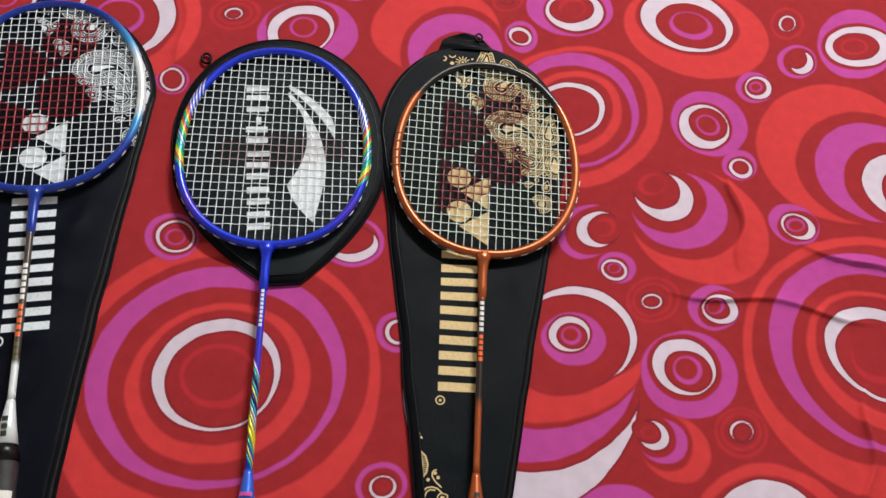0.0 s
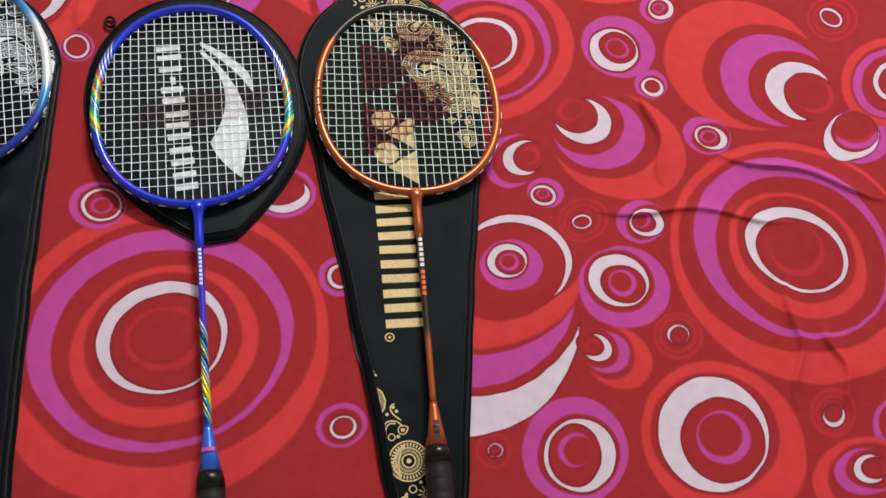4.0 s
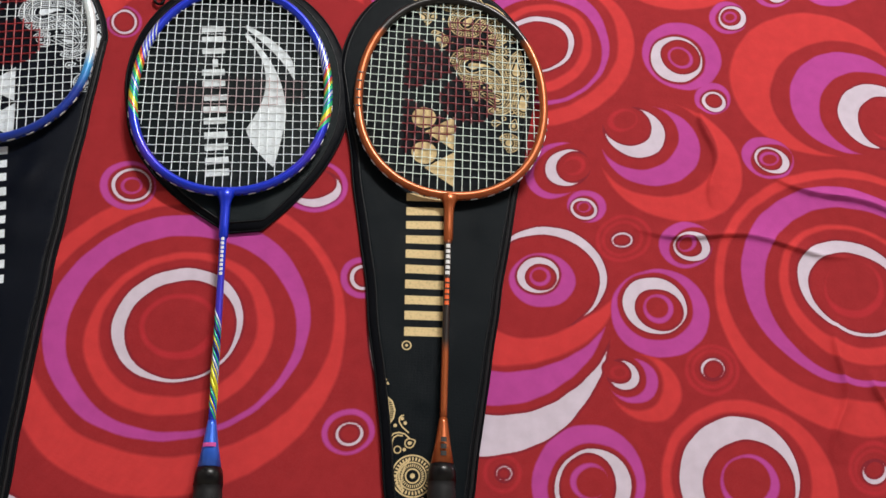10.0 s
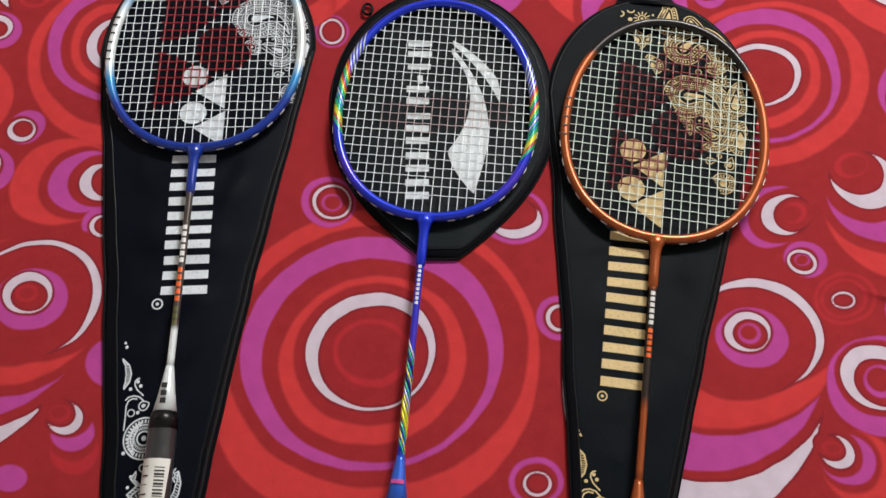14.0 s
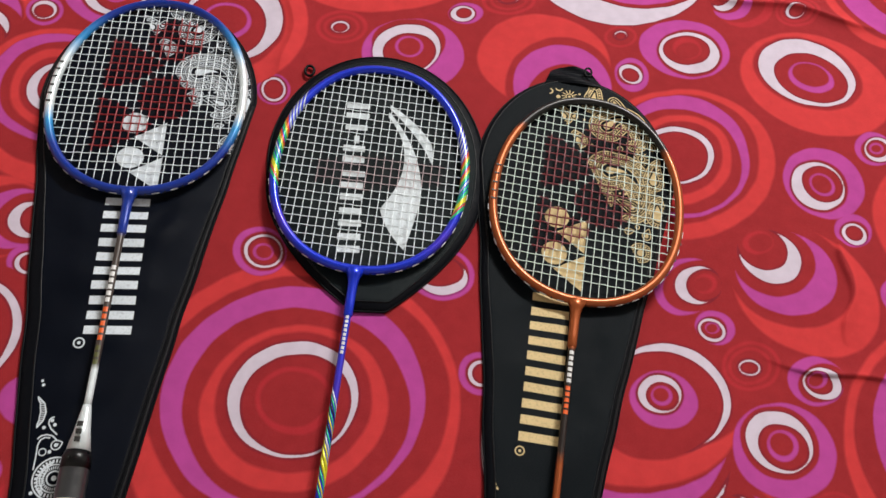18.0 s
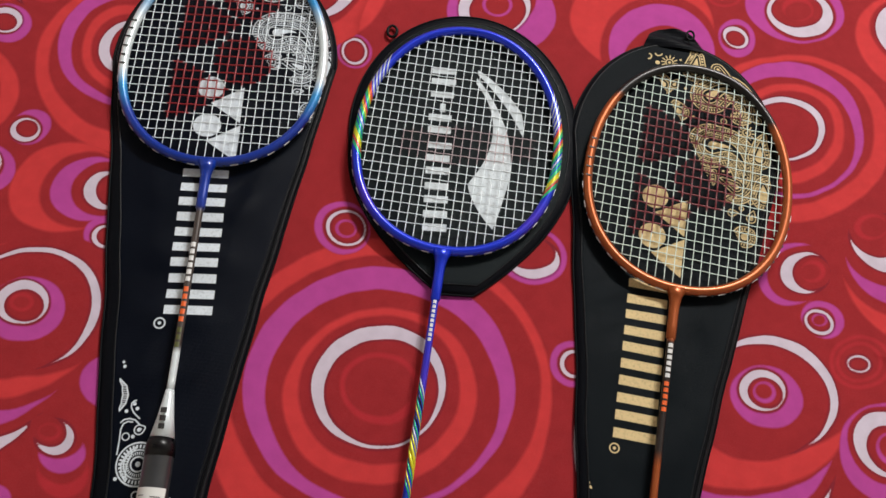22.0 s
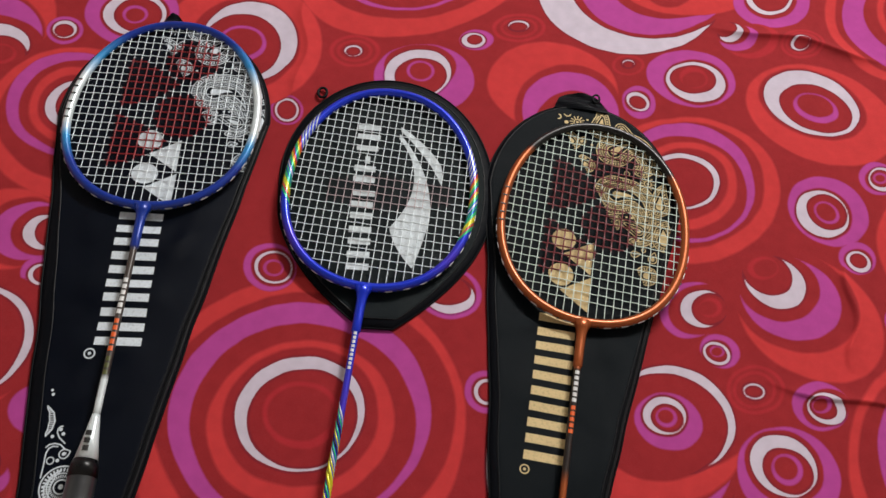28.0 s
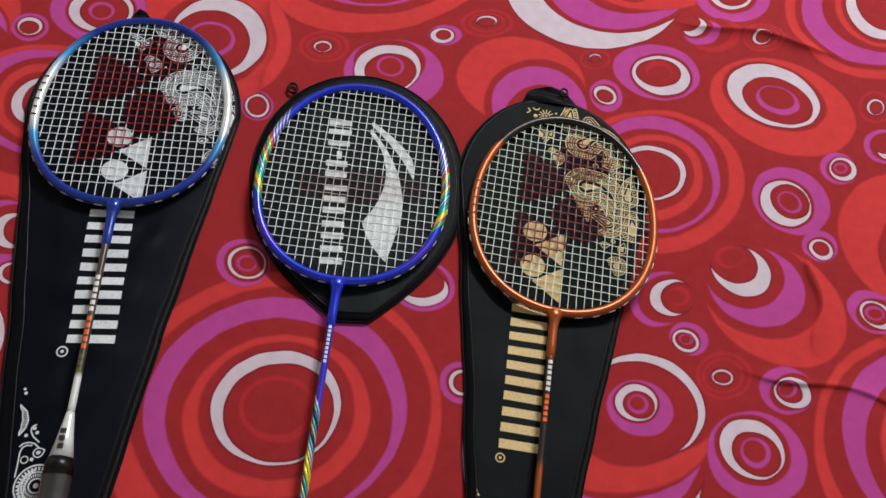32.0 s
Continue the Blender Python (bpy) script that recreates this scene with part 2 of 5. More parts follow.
def dye(colour, x, y, a, b, deg):
    """One printed disc: an oval a by b, turned by deg, laid over what was printed before."""
    c, s = math.cos(radians(deg)), math.sin(radians(deg))
    j0, j1 = np.searchsorted(gx, x - a - 0.04), np.searchsorted(gx, x + a + 0.04)
    i0, i1 = np.searchsorted(gy, y - a - 0.04), np.searchsorted(gy, y + a + 0.04)
    if j1 <= j0 or i1 <= i0:
        return
    box = (slice(i0, i1), slice(j0, j1))
    dx, dy = GX[box] - x, GY[box] - y
    u, v = (dx * c + dy * s) / a, (dy * c - dx * s) / b
    r = np.sqrt(u * u + v * v) + 1e-6
    slope = np.sqrt((u / a) ** 2 + (v / b) ** 2) / r + 1e-6
    inside = (1 - r) / slope + WOB[box] * min(1.0, b / 0.02)
    for name, field in INK.items():
        field[box] = np.maximum(field[box], inside) if name == colour else np.minimum(field[box], -inside)


dye("white", 0.2885, -0.1006, 0.1266, 0.1137, 74)
dye("ground", 0.2962, -0.0706, 0.1231, 0.1125, 46)
dye("purple", 0.2935, -0.0717, 0.1147, 0.1038, 38)
dye("ground", 0.3092, -0.0357, 0.1173, 0.1050, 39)
dye("red", 0.3113, -0.0576, 0.1055, 0.0793, 18)
dye("ground", 0.3329, -0.0201, 0.0995, 0.0780, 22)
dye("red", 0.4768, 0.3923, 0.0925, 0.0765, 5)
dye("ground", 0.4657, 0.4052, 0.0665, 0.0542, 3)
dye("white", 0.4646, 0.4060, 0.0588, 0.0498, 4)
dye("ground", 0.4701, 0.3991, 0.0449, 0.0369, 4)
dye("purple", 0.4699, 0.3997, 0.0282, 0.0230, 8)
dye("ground", 0.4690, 0.4031, 0.0230, 0.0179, 7)
dye("purple", 0.3156, 0.3959, 0.0559, 0.0447, 20)
dye("ground", 0.3226, 0.3914, 0.0408, 0.0353, 30)
dye("white", 0.3222, 0.3915, 0.0371, 0.0309, 21)
dye("ground", 0.3186, 0.3942, 0.0298, 0.0222, 25)
dye("rose", 0.3188, 0.3968, 0.0176, 0.0162, 40)
dye("ground", 0.3196, 0.3934, 0.0158, 0.0119, 40)
dye("white", 0.2225, 0.5198, 0.1249, 0.1059, 41)
dye("ground", 0.2529, 0.5535, 0.1250, 0.0973, 49)
dye("purple", 0.2571, 0.5636, 0.1262, 0.0916, 58)
dye("ground", 0.3025, 0.6281, 0.1632, 0.0951, 57)
dye("red", 0.3109, 0.6097, 0.1404, 0.0909, 41)
dye("ground", 0.2631, 0.5762, 0.0715, 0.0435, -83)
dye("purple", 0.4875, 0.2505, 0.0485, 0.0445, 51)
dye("ground", 0.4821, 0.2444, 0.0368, 0.0320, 57)
dye("white", 0.4813, 0.2441, 0.0329, 0.0292, 54)
dye("ground", 0.4863, 0.2480, 0.0244, 0.0232, 55)
dye("purple", 0.4860, 0.2471, 0.0149, 0.0143, -52)
dye("ground", 0.4853, 0.2477, 0.0122, 0.0114, -54)
dye("red", 0.4699, 0.1096, 0.0800, 0.0724, -21)
dye("ground", 0.4524, 0.1247, 0.0692, 0.0626, 7)
dye("purple", 0.4499, 0.1245, 0.0553, 0.0487, 23)
dye("ground", 0.4367, 0.1340, 0.0466, 0.0390, 37)
dye("white", 0.4318, 0.1385, 0.0334, 0.0311, 1)
dye("ground", 0.4229, 0.1466, 0.0280, 0.0263, -4)
dye("rose", 0.4181, 0.1519, 0.0179, 0.0132, 37)
dye("ground", 0.4212, 0.1528, 0.0145, 0.0106, 36)
dye("purple", 0.3470, 0.0785, 0.0372, 0.0285, 56)
dye("ground", 0.3559, 0.0813, 0.0356, 0.0268, 45)
dye("white", 0.3594, 0.0831, 0.0251, 0.0202, 40)
dye("ground", 0.3669, 0.0851, 0.0210, 0.0176, 47)
dye("rose", 0.3670, 0.0873, 0.0129, 0.0104, 46)
dye("ground", 0.3641, 0.0858, 0.0107, 0.0081, 36)
dye("purple", 0.3800, 0.0411, 0.0205, 0.0186, 13)
dye("ground", 0.3771, 0.0377, 0.0170, 0.0138, 48)
dye("white", 0.3773, 0.0375, 0.0140, 0.0124, 6)
dye("ground", 0.3771, 0.0376, 0.0112, 0.0092, -4)
dye("purple", 0.3780, 0.0404, 0.0079, 0.0060, 34)
dye("ground", 0.3775, 0.0396, 0.0061, 0.0047, 37)
dye("rose", 0.4187, 0.0092, 0.0317, 0.0242, 38)
dye("ground", 0.4187, 0.0092, 0.0280, 0.0214, 38)
dye("rose", 0.4176, 0.0088, 0.0232, 0.0179, 40)
dye("ground", 0.4176, 0.0088, 0.0202, 0.0156, 40)
dye("white", 0.4176, 0.0072, 0.0113, 0.0084, 21)
dye("ground", 0.4175, 0.0070, 0.0094, 0.0065, 18)
dye("purple", 0.4837, 0.0107, 0.0283, 0.0250, 32)
dye("ground", 0.4893, 0.0100, 0.0249, 0.0185, 40)
dye("white", 0.4900, 0.0091, 0.0190, 0.0159, 5)
dye("ground", 0.4868, 0.0093, 0.0139, 0.0118, -4)
dye("purple", 0.4853, 0.0118, 0.0105, 0.0077, 38)
dye("ground", 0.4837, 0.0113, 0.0081, 0.0060, 40)
dye("white", 0.3420, -0.0434, 0.0607, 0.0533, 25)
dye("ground", 0.3312, -0.0544, 0.0663, 0.0523, 29)
dye("purple", 0.3365, -0.0479, 0.0331, 0.0283, 15)
dye("ground", 0.3324, -0.0437, 0.0243, 0.0212, 30)
dye("white", 0.3324, -0.0437, 0.0219, 0.0189, 26)
dye("ground", 0.3351, -0.0454, 0.0167, 0.0145, 18)
dye("purple", 0.3345, -0.0450, 0.0110, 0.0098, 38)
dye("ground", 0.3337, -0.0442, 0.0080, 0.0071, 23)
dye("purple", 0.4554, -0.0674, 0.0514, 0.0457, 29)
dye("ground", 0.4506, -0.0609, 0.0390, 0.0358, 19)
dye("white", 0.4501, -0.0602, 0.0326, 0.0298, 6)
dye("ground", 0.4545, -0.0644, 0.0249, 0.0221, -1)
dye("purple", 0.4538, -0.0633, 0.0159, 0.0143, 49)
dye("ground", 0.4526, -0.0622, 0.0115, 0.0110, 35)
dye("red", 0.6597, -0.0224, 0.1523, 0.1420, 41)
dye("ground", 0.6594, -0.0112, 0.1413, 0.1211, 25)
dye("purple", 0.6543, -0.0105, 0.1140, 0.1101, 23)
dye("ground", 0.6624, -0.0187, 0.0992, 0.0953, 31)
dye("red", 0.6580, -0.0209, 0.0794, 0.0763, -35)
dye("ground", 0.6579, -0.0142, 0.0687, 0.0656, -10)
dye("white", 0.6583, -0.0150, 0.0591, 0.0521, -11)
dye("ground", 0.6607, -0.0199, 0.0506, 0.0440, -2)
dye("rose", 0.6592, -0.0167, 0.0363, 0.0279, 44)
dye("ground", 0.6576, -0.0123, 0.0327, 0.0252, 44)
dye("red", 0.6448, 0.2380, 0.1062, 0.0949, 39)
dye("ground", 0.6750, 0.2210, 0.0905, 0.0769, 31)
dye("purple", 0.6823, 0.2170, 0.0742, 0.0665, 37)
dye("ground", 0.7050, 0.2050, 0.0629, 0.0567, 33)
dye("white", 0.7106, 0.2022, 0.0464, 0.0424, 41)
dye("ground", 0.7239, 0.1943, 0.0385, 0.0345, 50)
dye("rose", 0.7289, 0.1947, 0.0287, 0.0211, 42)
dye("ground", 0.7247, 0.1983, 0.0269, 0.0199, 41)
dye("purple", 0.5796, 0.1283, 0.0289, 0.0260, 2)
dye("ground", 0.5840, 0.1263, 0.0250, 0.0191, 30)
dye("white", 0.5840, 0.1258, 0.0193, 0.0159, -10)
dye("ground", 0.5815, 0.1263, 0.0141, 0.0132, 16)
dye("purple", 0.5808, 0.1274, 0.0112, 0.0080, 21)
dye("ground", 0.5814, 0.1267, 0.0083, 0.0058, 19)
dye("purple", 0.5447, 0.3144, 0.0251, 0.0212, 60)
dye("ground", 0.5491, 0.3139, 0.0215, 0.0169, 41)
dye("white", 0.5499, 0.3146, 0.0185, 0.0151, 56)
dye("ground", 0.5480, 0.3153, 0.0141, 0.0112, 53)
dye("purple", 0.5471, 0.3154, 0.0090, 0.0071, 47)
dye("ground", 0.5471, 0.3154, 0.0063, 0.0049, 37)
dye("purple", 0.5216, 0.1969, 0.0225, 0.0188, 51)
dye("ground", 0.5224, 0.1944, 0.0172, 0.0138, 42)
dye("white", 0.5227, 0.1927, 0.0136, 0.0130, 52)
dye("ground", 0.5226, 0.1940, 0.0100, 0.0093, 43)
dye("rose", 0.7825, 0.3223, 0.0430, 0.0307, 44)
dye("ground", 0.7824, 0.3222, 0.0376, 0.0269, 44)
dye("rose", 0.7816, 0.3221, 0.0322, 0.0230, 44)
dye("ground", 0.7808, 0.3219, 0.0273, 0.0195, 41)
dye("white", 0.7809, 0.3235, 0.0154, 0.0152, 39)
dye("ground", 0.7804, 0.3230, 0.0130, 0.0117, -18)
dye("red", 0.3274, 0.2323, 0.1163, 0.0929, 47)
dye("ground", 0.3266, 0.2385, 0.0985, 0.0794, 52)
dye("purple", 0.3268, 0.2418, 0.0856, 0.0746, 69)
dye("ground", 0.3273, 0.2349, 0.0725, 0.0662, 65)
dye("red", 0.3253, 0.2355, 0.0668, 0.0541, 58)
dye("ground", 0.3250, 0.2375, 0.0551, 0.0446, 57)
dye("white", 0.3219, 0.2394, 0.0431, 0.0377, 36)
dye("ground", 0.3209, 0.2368, 0.0382, 0.0331, 37)
dye("red", 0.1552, 0.3288, 0.0781, 0.0689, 22)
dye("ground", 0.1789, 0.2996, 0.0724, 0.0608, 73)
dye("purple", 0.1821, 0.2968, 0.0618, 0.0560, 79)
dye("ground", 0.1888, 0.2725, 0.0584, 0.0438, 88)
dye("white", 0.1989, 0.2793, 0.0438, 0.0324, 87)
dye("ground", 0.1986, 0.2732, 0.0417, 0.0292, -90)
dye("purple", 0.2586, 0.3374, 0.0251, 0.0200, -86)
dye("ground", 0.2566, 0.3379, 0.0178, 0.0146, 64)
dye("white", 0.2571, 0.3373, 0.0147, 0.0130, -46)
dye("ground", 0.2571, 0.3357, 0.0107, 0.0100, -25)
dye("rose", 0.2384, 0.3911, 0.0206, 0.0157, 37)
dye("ground", 0.2384, 0.3911, 0.0176, 0.0131, 35)
dye("white", 0.2380, 0.3938, 0.0081, 0.0061, 37)
dye("ground", 0.2383, 0.3920, 0.0075, 0.0060, 45)
dye("purple", 0.0524, 0.3708, 0.0210, 0.0163, 30)
dye("ground", 0.0493, 0.3688, 0.0168, 0.0127, 28)
dye("white", 0.0493, 0.3687, 0.0147, 0.0118, 31)
dye("ground", 0.0504, 0.3701, 0.0099, 0.0081, 34)
dye("rose", 0.0979, 0.4076, 0.0337, 0.0233, 27)
dye("ground", 0.0979, 0.4075, 0.0286, 0.0196, 27)
dye("rose", 0.0979, 0.4075, 0.0229, 0.0158, 27)
dye("ground", 0.0979, 0.4075, 0.0200, 0.0131, 26)
dye("white", 0.0973, 0.4102, 0.0129, 0.0084, 26)
dye("ground", 0.0970, 0.4081, 0.0114, 0.0075, 26)
dye("rose", -0.0813, 0.3052, 0.0299, 0.0248, 24)
dye("ground", -0.0813, 0.3051, 0.0252, 0.0212, 25)
dye("rose", -0.0813, 0.3051, 0.0206, 0.0168, 24)
dye("ground", -0.0813, 0.3051, 0.0173, 0.0141, 24)
dye("white", -0.0826, 0.3046, 0.0106, 0.0088, 24)
dye("ground", -0.0823, 0.3037, 0.0086, 0.0071, 24)
dye("purple", 0.0077, 0.2920, 0.0587, 0.0519, 26)
dye("ground", -0.0010, 0.3071, 0.0430, 0.0347, 27)
dye("white", -0.0011, 0.2959, 0.0419, 0.0349, 54)
dye("ground", 0.0031, 0.2932, 0.0321, 0.0276, 46)
dye("purple", 0.0011, 0.3011, 0.0169, 0.0154, 42)
dye("ground", 0.0011, 0.3011, 0.0137, 0.0127, 55)
dye("purple", 0.4075, 0.5639, 0.0594, 0.0439, 52)
dye("ground", 0.4050, 0.5681, 0.0429, 0.0317, 60)
dye("white", 0.4032, 0.5729, 0.0387, 0.0283, 65)
dye("ground", 0.4052, 0.5769, 0.0344, 0.0241, 72)
dye("rose", 0.3854, 0.4825, 0.0363, 0.0267, 44)
dye("ground", 0.3765, 0.4844, 0.0333, 0.0236, 39)
dye("purple", 0.3672, 0.4811, 0.0256, 0.0188, 43)
dye("ground", 0.3596, 0.4865, 0.0224, 0.0163, 41)
dye("white", 0.3566, 0.4875, 0.0175, 0.0133, 63)
dye("ground", 0.3504, 0.4915, 0.0159, 0.0122, 54)
dye("rose", 0.4486, 0.4995, 0.0309, 0.0215, 40)
dye("ground", 0.4486, 0.4994, 0.0266, 0.0181, 38)
dye("rose", 0.4478, 0.4991, 0.0226, 0.0154, 38)
dye("ground", 0.4471, 0.4989, 0.0192, 0.0128, 36)
dye("white", 0.4457, 0.4983, 0.0133, 0.0096, 47)
dye("ground", 0.4471, 0.4988, 0.0109, 0.0079, 47)
dye("red", 0.6367, 0.6436, 0.1959, 0.1253, 49)
dye("ground", 0.6276, 0.6363, 0.1691, 0.1088, 50)
dye("purple", 0.6230, 0.6303, 0.1512, 0.0976, 50)
dye("ground", 0.6266, 0.6341, 0.1223, 0.0792, 52)
dye("red", 0.6262, 0.6336, 0.1045, 0.0679, 59)
dye("ground", 0.6261, 0.6333, 0.0955, 0.0617, 62)
dye("white", 0.6218, 0.6335, 0.0853, 0.0538, 67)
dye("ground", 0.6259, 0.6381, 0.0711, 0.0448, 66)
dye("red", 0.0034, -0.1409, 0.1527, 0.1477, 39)
dye("ground", 0.0067, -0.1317, 0.1370, 0.1229, 18)
dye("purple", 0.0007, -0.1324, 0.1194, 0.1097, 18)
dye("ground", 0.0056, -0.1396, 0.1026, 0.0951, 6)
dye("red", 0.0037, -0.1411, 0.0847, 0.0784, 28)
dye("ground", 0.0017, -0.1366, 0.0713, 0.0670, 25)
dye("white", 0.0004, -0.1350, 0.0592, 0.0554, 24)
dye("ground", 0.0040, -0.1393, 0.0510, 0.0477, 25)
dye("rose", 0.0024, -0.1367, 0.0360, 0.0317, 3)
dye("ground", 0.0013, -0.1357, 0.0305, 0.0261, 12)
dye("purple", -0.0766, 0.0008, 0.0278, 0.0260, -44)
dye("ground", -0.0734, 0.0014, 0.0229, 0.0215, -37)
dye("white", -0.0729, 0.0015, 0.0193, 0.0181, -28)
dye("ground", -0.0723, 0.0016, 0.0166, 0.0156, -35)
dye("purple", -0.0732, 0.0007, 0.0100, 0.0092, -8)
dye("ground", -0.0727, 0.0009, 0.0079, 0.0073, -16)
dye("purple", -0.1268, 0.1962, 0.0208, 0.0180, -65)
dye("ground", -0.1268, 0.1962, 0.0186, 0.0156, -67)
dye("white", -0.1268, 0.1962, 0.0163, 0.0132, -68)
dye("ground", -0.1268, 0.1962, 0.0134, 0.0108, -68)
dye("purple", 0.1026, 0.0247, 0.0333, 0.0295, 16)
dye("ground", 0.1012, 0.0256, 0.0289, 0.0246, 15)
dye("white", 0.1032, 0.0216, 0.0260, 0.0202, 14)
dye("ground", 0.0992, 0.0270, 0.0250, 0.0173, 13)
dye("purple", 0.1617, -0.0676, 0.0214, 0.0200, 85)
dye("ground", 0.1627, -0.0674, 0.0158, 0.0148, 85)
dye("white", 0.1627, -0.0674, 0.0129, 0.0121, 85)
dye("ground", 0.1638, -0.0672, 0.0101, 0.0095, 85)
dye("purple", 0.1679, -0.2168, 0.0236, 0.0203, 15)
dye("ground", 0.1681, -0.2178, 0.0187, 0.0164, 16)
dye("white", 0.1692, -0.2186, 0.0123, 0.0106, 15)
dye("ground", 0.1691, -0.2181, 0.0098, 0.0087, 16)
dye("purple", -0.6599, 0.2069, 0.0590, 0.0585, 79)
dye("ground", -0.6676, 0.2116, 0.0440, 0.0393, -16)
dye("white", -0.6671, 0.2115, 0.0414, 0.0367, -16)
dye("ground", -0.6620, 0.2067, 0.0321, 0.0279, -4)
dye("rose", -0.6612, 0.2067, 0.0224, 0.0179, -2)
dye("ground", -0.6612, 0.2067, 0.0166, 0.0129, 3)
dye("purple", -0.6135, 0.2798, 0.0238, 0.0201, -30)
dye("ground", -0.6135, 0.2798, 0.0199, 0.0168, -29)
dye("white", -0.6130, 0.2789, 0.0168, 0.0142, -29)
dye("ground", -0.6128, 0.2800, 0.0115, 0.0098, -9)
dye("red", -0.6581, 0.0764, 0.0621, 0.0478, -30)
dye("red", -0.5040, 0.2262, 0.0863, 0.0739, -13)
dye("ground", -0.4842, 0.2039, 0.0670, 0.0547, -15)
dye("purple", -0.4788, 0.1993, 0.0602, 0.0523, -24)
dye("ground", -0.4616, 0.1820, 0.0559, 0.0431, -9)
dye("white", -0.4631, 0.1818, 0.0361, 0.0319, -2)
dye("ground", -0.4522, 0.1696, 0.0314, 0.0279, -34)
dye("rose", -0.4530, 0.1715, 0.0178, 0.0149, -1)
dye("ground", -0.4537, 0.1728, 0.0151, 0.0121, 6)
dye("purple", -0.4034, 0.2271, 0.0220, 0.0195, -38)
dye("ground", -0.4034, 0.2271, 0.0173, 0.0156, -28)
dye("white", -0.4041, 0.2285, 0.0140, 0.0127, -29)
dye("ground", -0.4039, 0.2268, 0.0111, 0.0099, -13)
dye("rose", -0.5676, 0.1197, 0.0373, 0.0293, -1)
dye("ground", -0.5676, 0.1197, 0.0333, 0.0257, 1)
dye("rose", -0.5675, 0.1196, 0.0287, 0.0221, 2)
dye("ground", -0.5675, 0.1196, 0.0256, 0.0198, 1)
dye("white", -0.5669, 0.1198, 0.0167, 0.0132, -1)
dye("ground", -0.5665, 0.1191, 0.0140, 0.0104, 5)
dye("purple", -0.4737, 0.1216, 0.0256, 0.0218, -28)
dye("ground", -0.4787, 0.1243, 0.0199, 0.0170, -25)
dye("white", -0.4776, 0.1243, 0.0176, 0.0149, -8)
dye("ground", -0.4770, 0.1220, 0.0129, 0.0105, -4)
dye("red", -0.5020, 0.0330, 0.0789, 0.0621, -2)
dye("ground", -0.5059, 0.0302, 0.0650, 0.0547, -4)
dye("purple", -0.5054, 0.0287, 0.0585, 0.0488, -2)
dye("ground", -0.5019, 0.0326, 0.0510, 0.0411, -1)
dye("rose", -0.5031, 0.0319, 0.0384, 0.0313, -8)
dye("ground", -0.5031, 0.0318, 0.0335, 0.0274, -8)
dye("white", -0.5023, 0.0309, 0.0289, 0.0242, 0)
dye("ground", -0.5009, 0.0325, 0.0248, 0.0206, -4)
dye("rose", -0.5024, 0.0319, 0.0174, 0.0143, -9)
dye("ground", -0.5024, 0.0319, 0.0136, 0.0111, -7)
dye("red", -0.3359, 0.1124, 0.1066, 0.0915, -48)
dye("ground", -0.3386, 0.1180, 0.0896, 0.0782, -45)
dye("purple", -0.3488, 0.1325, 0.0755, 0.0669, -41)
dye("ground", -0.3387, 0.1321, 0.0680, 0.0619, -29)
dye("red", -0.3442, 0.1298, 0.0563, 0.0469, -51)
dye("ground", -0.3430, 0.1300, 0.0450, 0.0391, -46)
dye("white", -0.3401, 0.1308, 0.0368, 0.0334, -32)
dye("ground", -0.3356, 0.1324, 0.0325, 0.0281, -48)
dye("red", -0.2088, 0.2761, 0.1006, 0.0929, -67)
dye("ground", -0.2054, 0.2761, 0.0711, 0.0631, -68)
dye("white", -0.2009, 0.2816, 0.0620, 0.0539, -69)
dye("ground", -0.2068, 0.2709, 0.0500, 0.0445, -68)
dye("purple", -0.2080, 0.2741, 0.0279, 0.0270, 13)
dye("ground", -0.2085, 0.2755, 0.0235, 0.0216, 18)
dye("purple", -0.3449, 0.2795, 0.0543, 0.0517, -24)
dye("ground", -0.3399, 0.2766, 0.0401, 0.0379, -5)
dye("white", -0.3399, 0.2765, 0.0360, 0.0338, -0)
dye("ground", -0.3361, 0.2761, 0.0281, 0.0268, -12)
dye("purple", -0.3398, 0.2763, 0.0149, 0.0142, -21)
dye("ground", -0.3394, 0.2755, 0.0114, 0.0109, -15)
dye("purple", -0.3984, 0.0169, 0.0200, 0.0185, 60)
dye("ground", -0.4028, 0.0131, 0.0178, 0.0151, -6)
dye("white", -0.4017, 0.0124, 0.0143, 0.0127, 0)
dye("ground", -0.4009, 0.0140, 0.0108, 0.0092, -8)
dye("purple", -0.4238, -0.0390, 0.0342, 0.0281, 1)
dye("ground", -0.4273, -0.0348, 0.0258, 0.0217, -16)
dye("white", -0.4272, -0.0339, 0.0222, 0.0198, -14)
dye("ground", -0.4239, -0.0355, 0.0175, 0.0155, -4)
dye("purple", -0.4272, -0.0349, 0.0100, 0.0084, -9)
dye("ground", -0.4267, -0.0347, 0.0077, 0.0065, -13)
dye("purple", -0.4986, -0.1021, 0.0549, 0.0413, 17)
dye("ground", -0.4978, -0.0937, 0.0391, 0.0312, -10)
dye("white", -0.4987, -0.0938, 0.0322, 0.0279, 3)
dye("ground", -0.4961, -0.0982, 0.0259, 0.0215, 5)
dye("purple", -0.4992, -0.0964, 0.0178, 0.0142, -10)
dye("ground", -0.5001, -0.0961, 0.0146, 0.0115, -6)
dye("rose", -0.4139, -0.0934, 0.0240, 0.0184, 4)
dye("ground", -0.4139, -0.0935, 0.0212, 0.0161, 5)
dye("rose", -0.4140, -0.0923, 0.0167, 0.0127, 5)
dye("ground", -0.4140, -0.0923, 0.0145, 0.0109, 6)
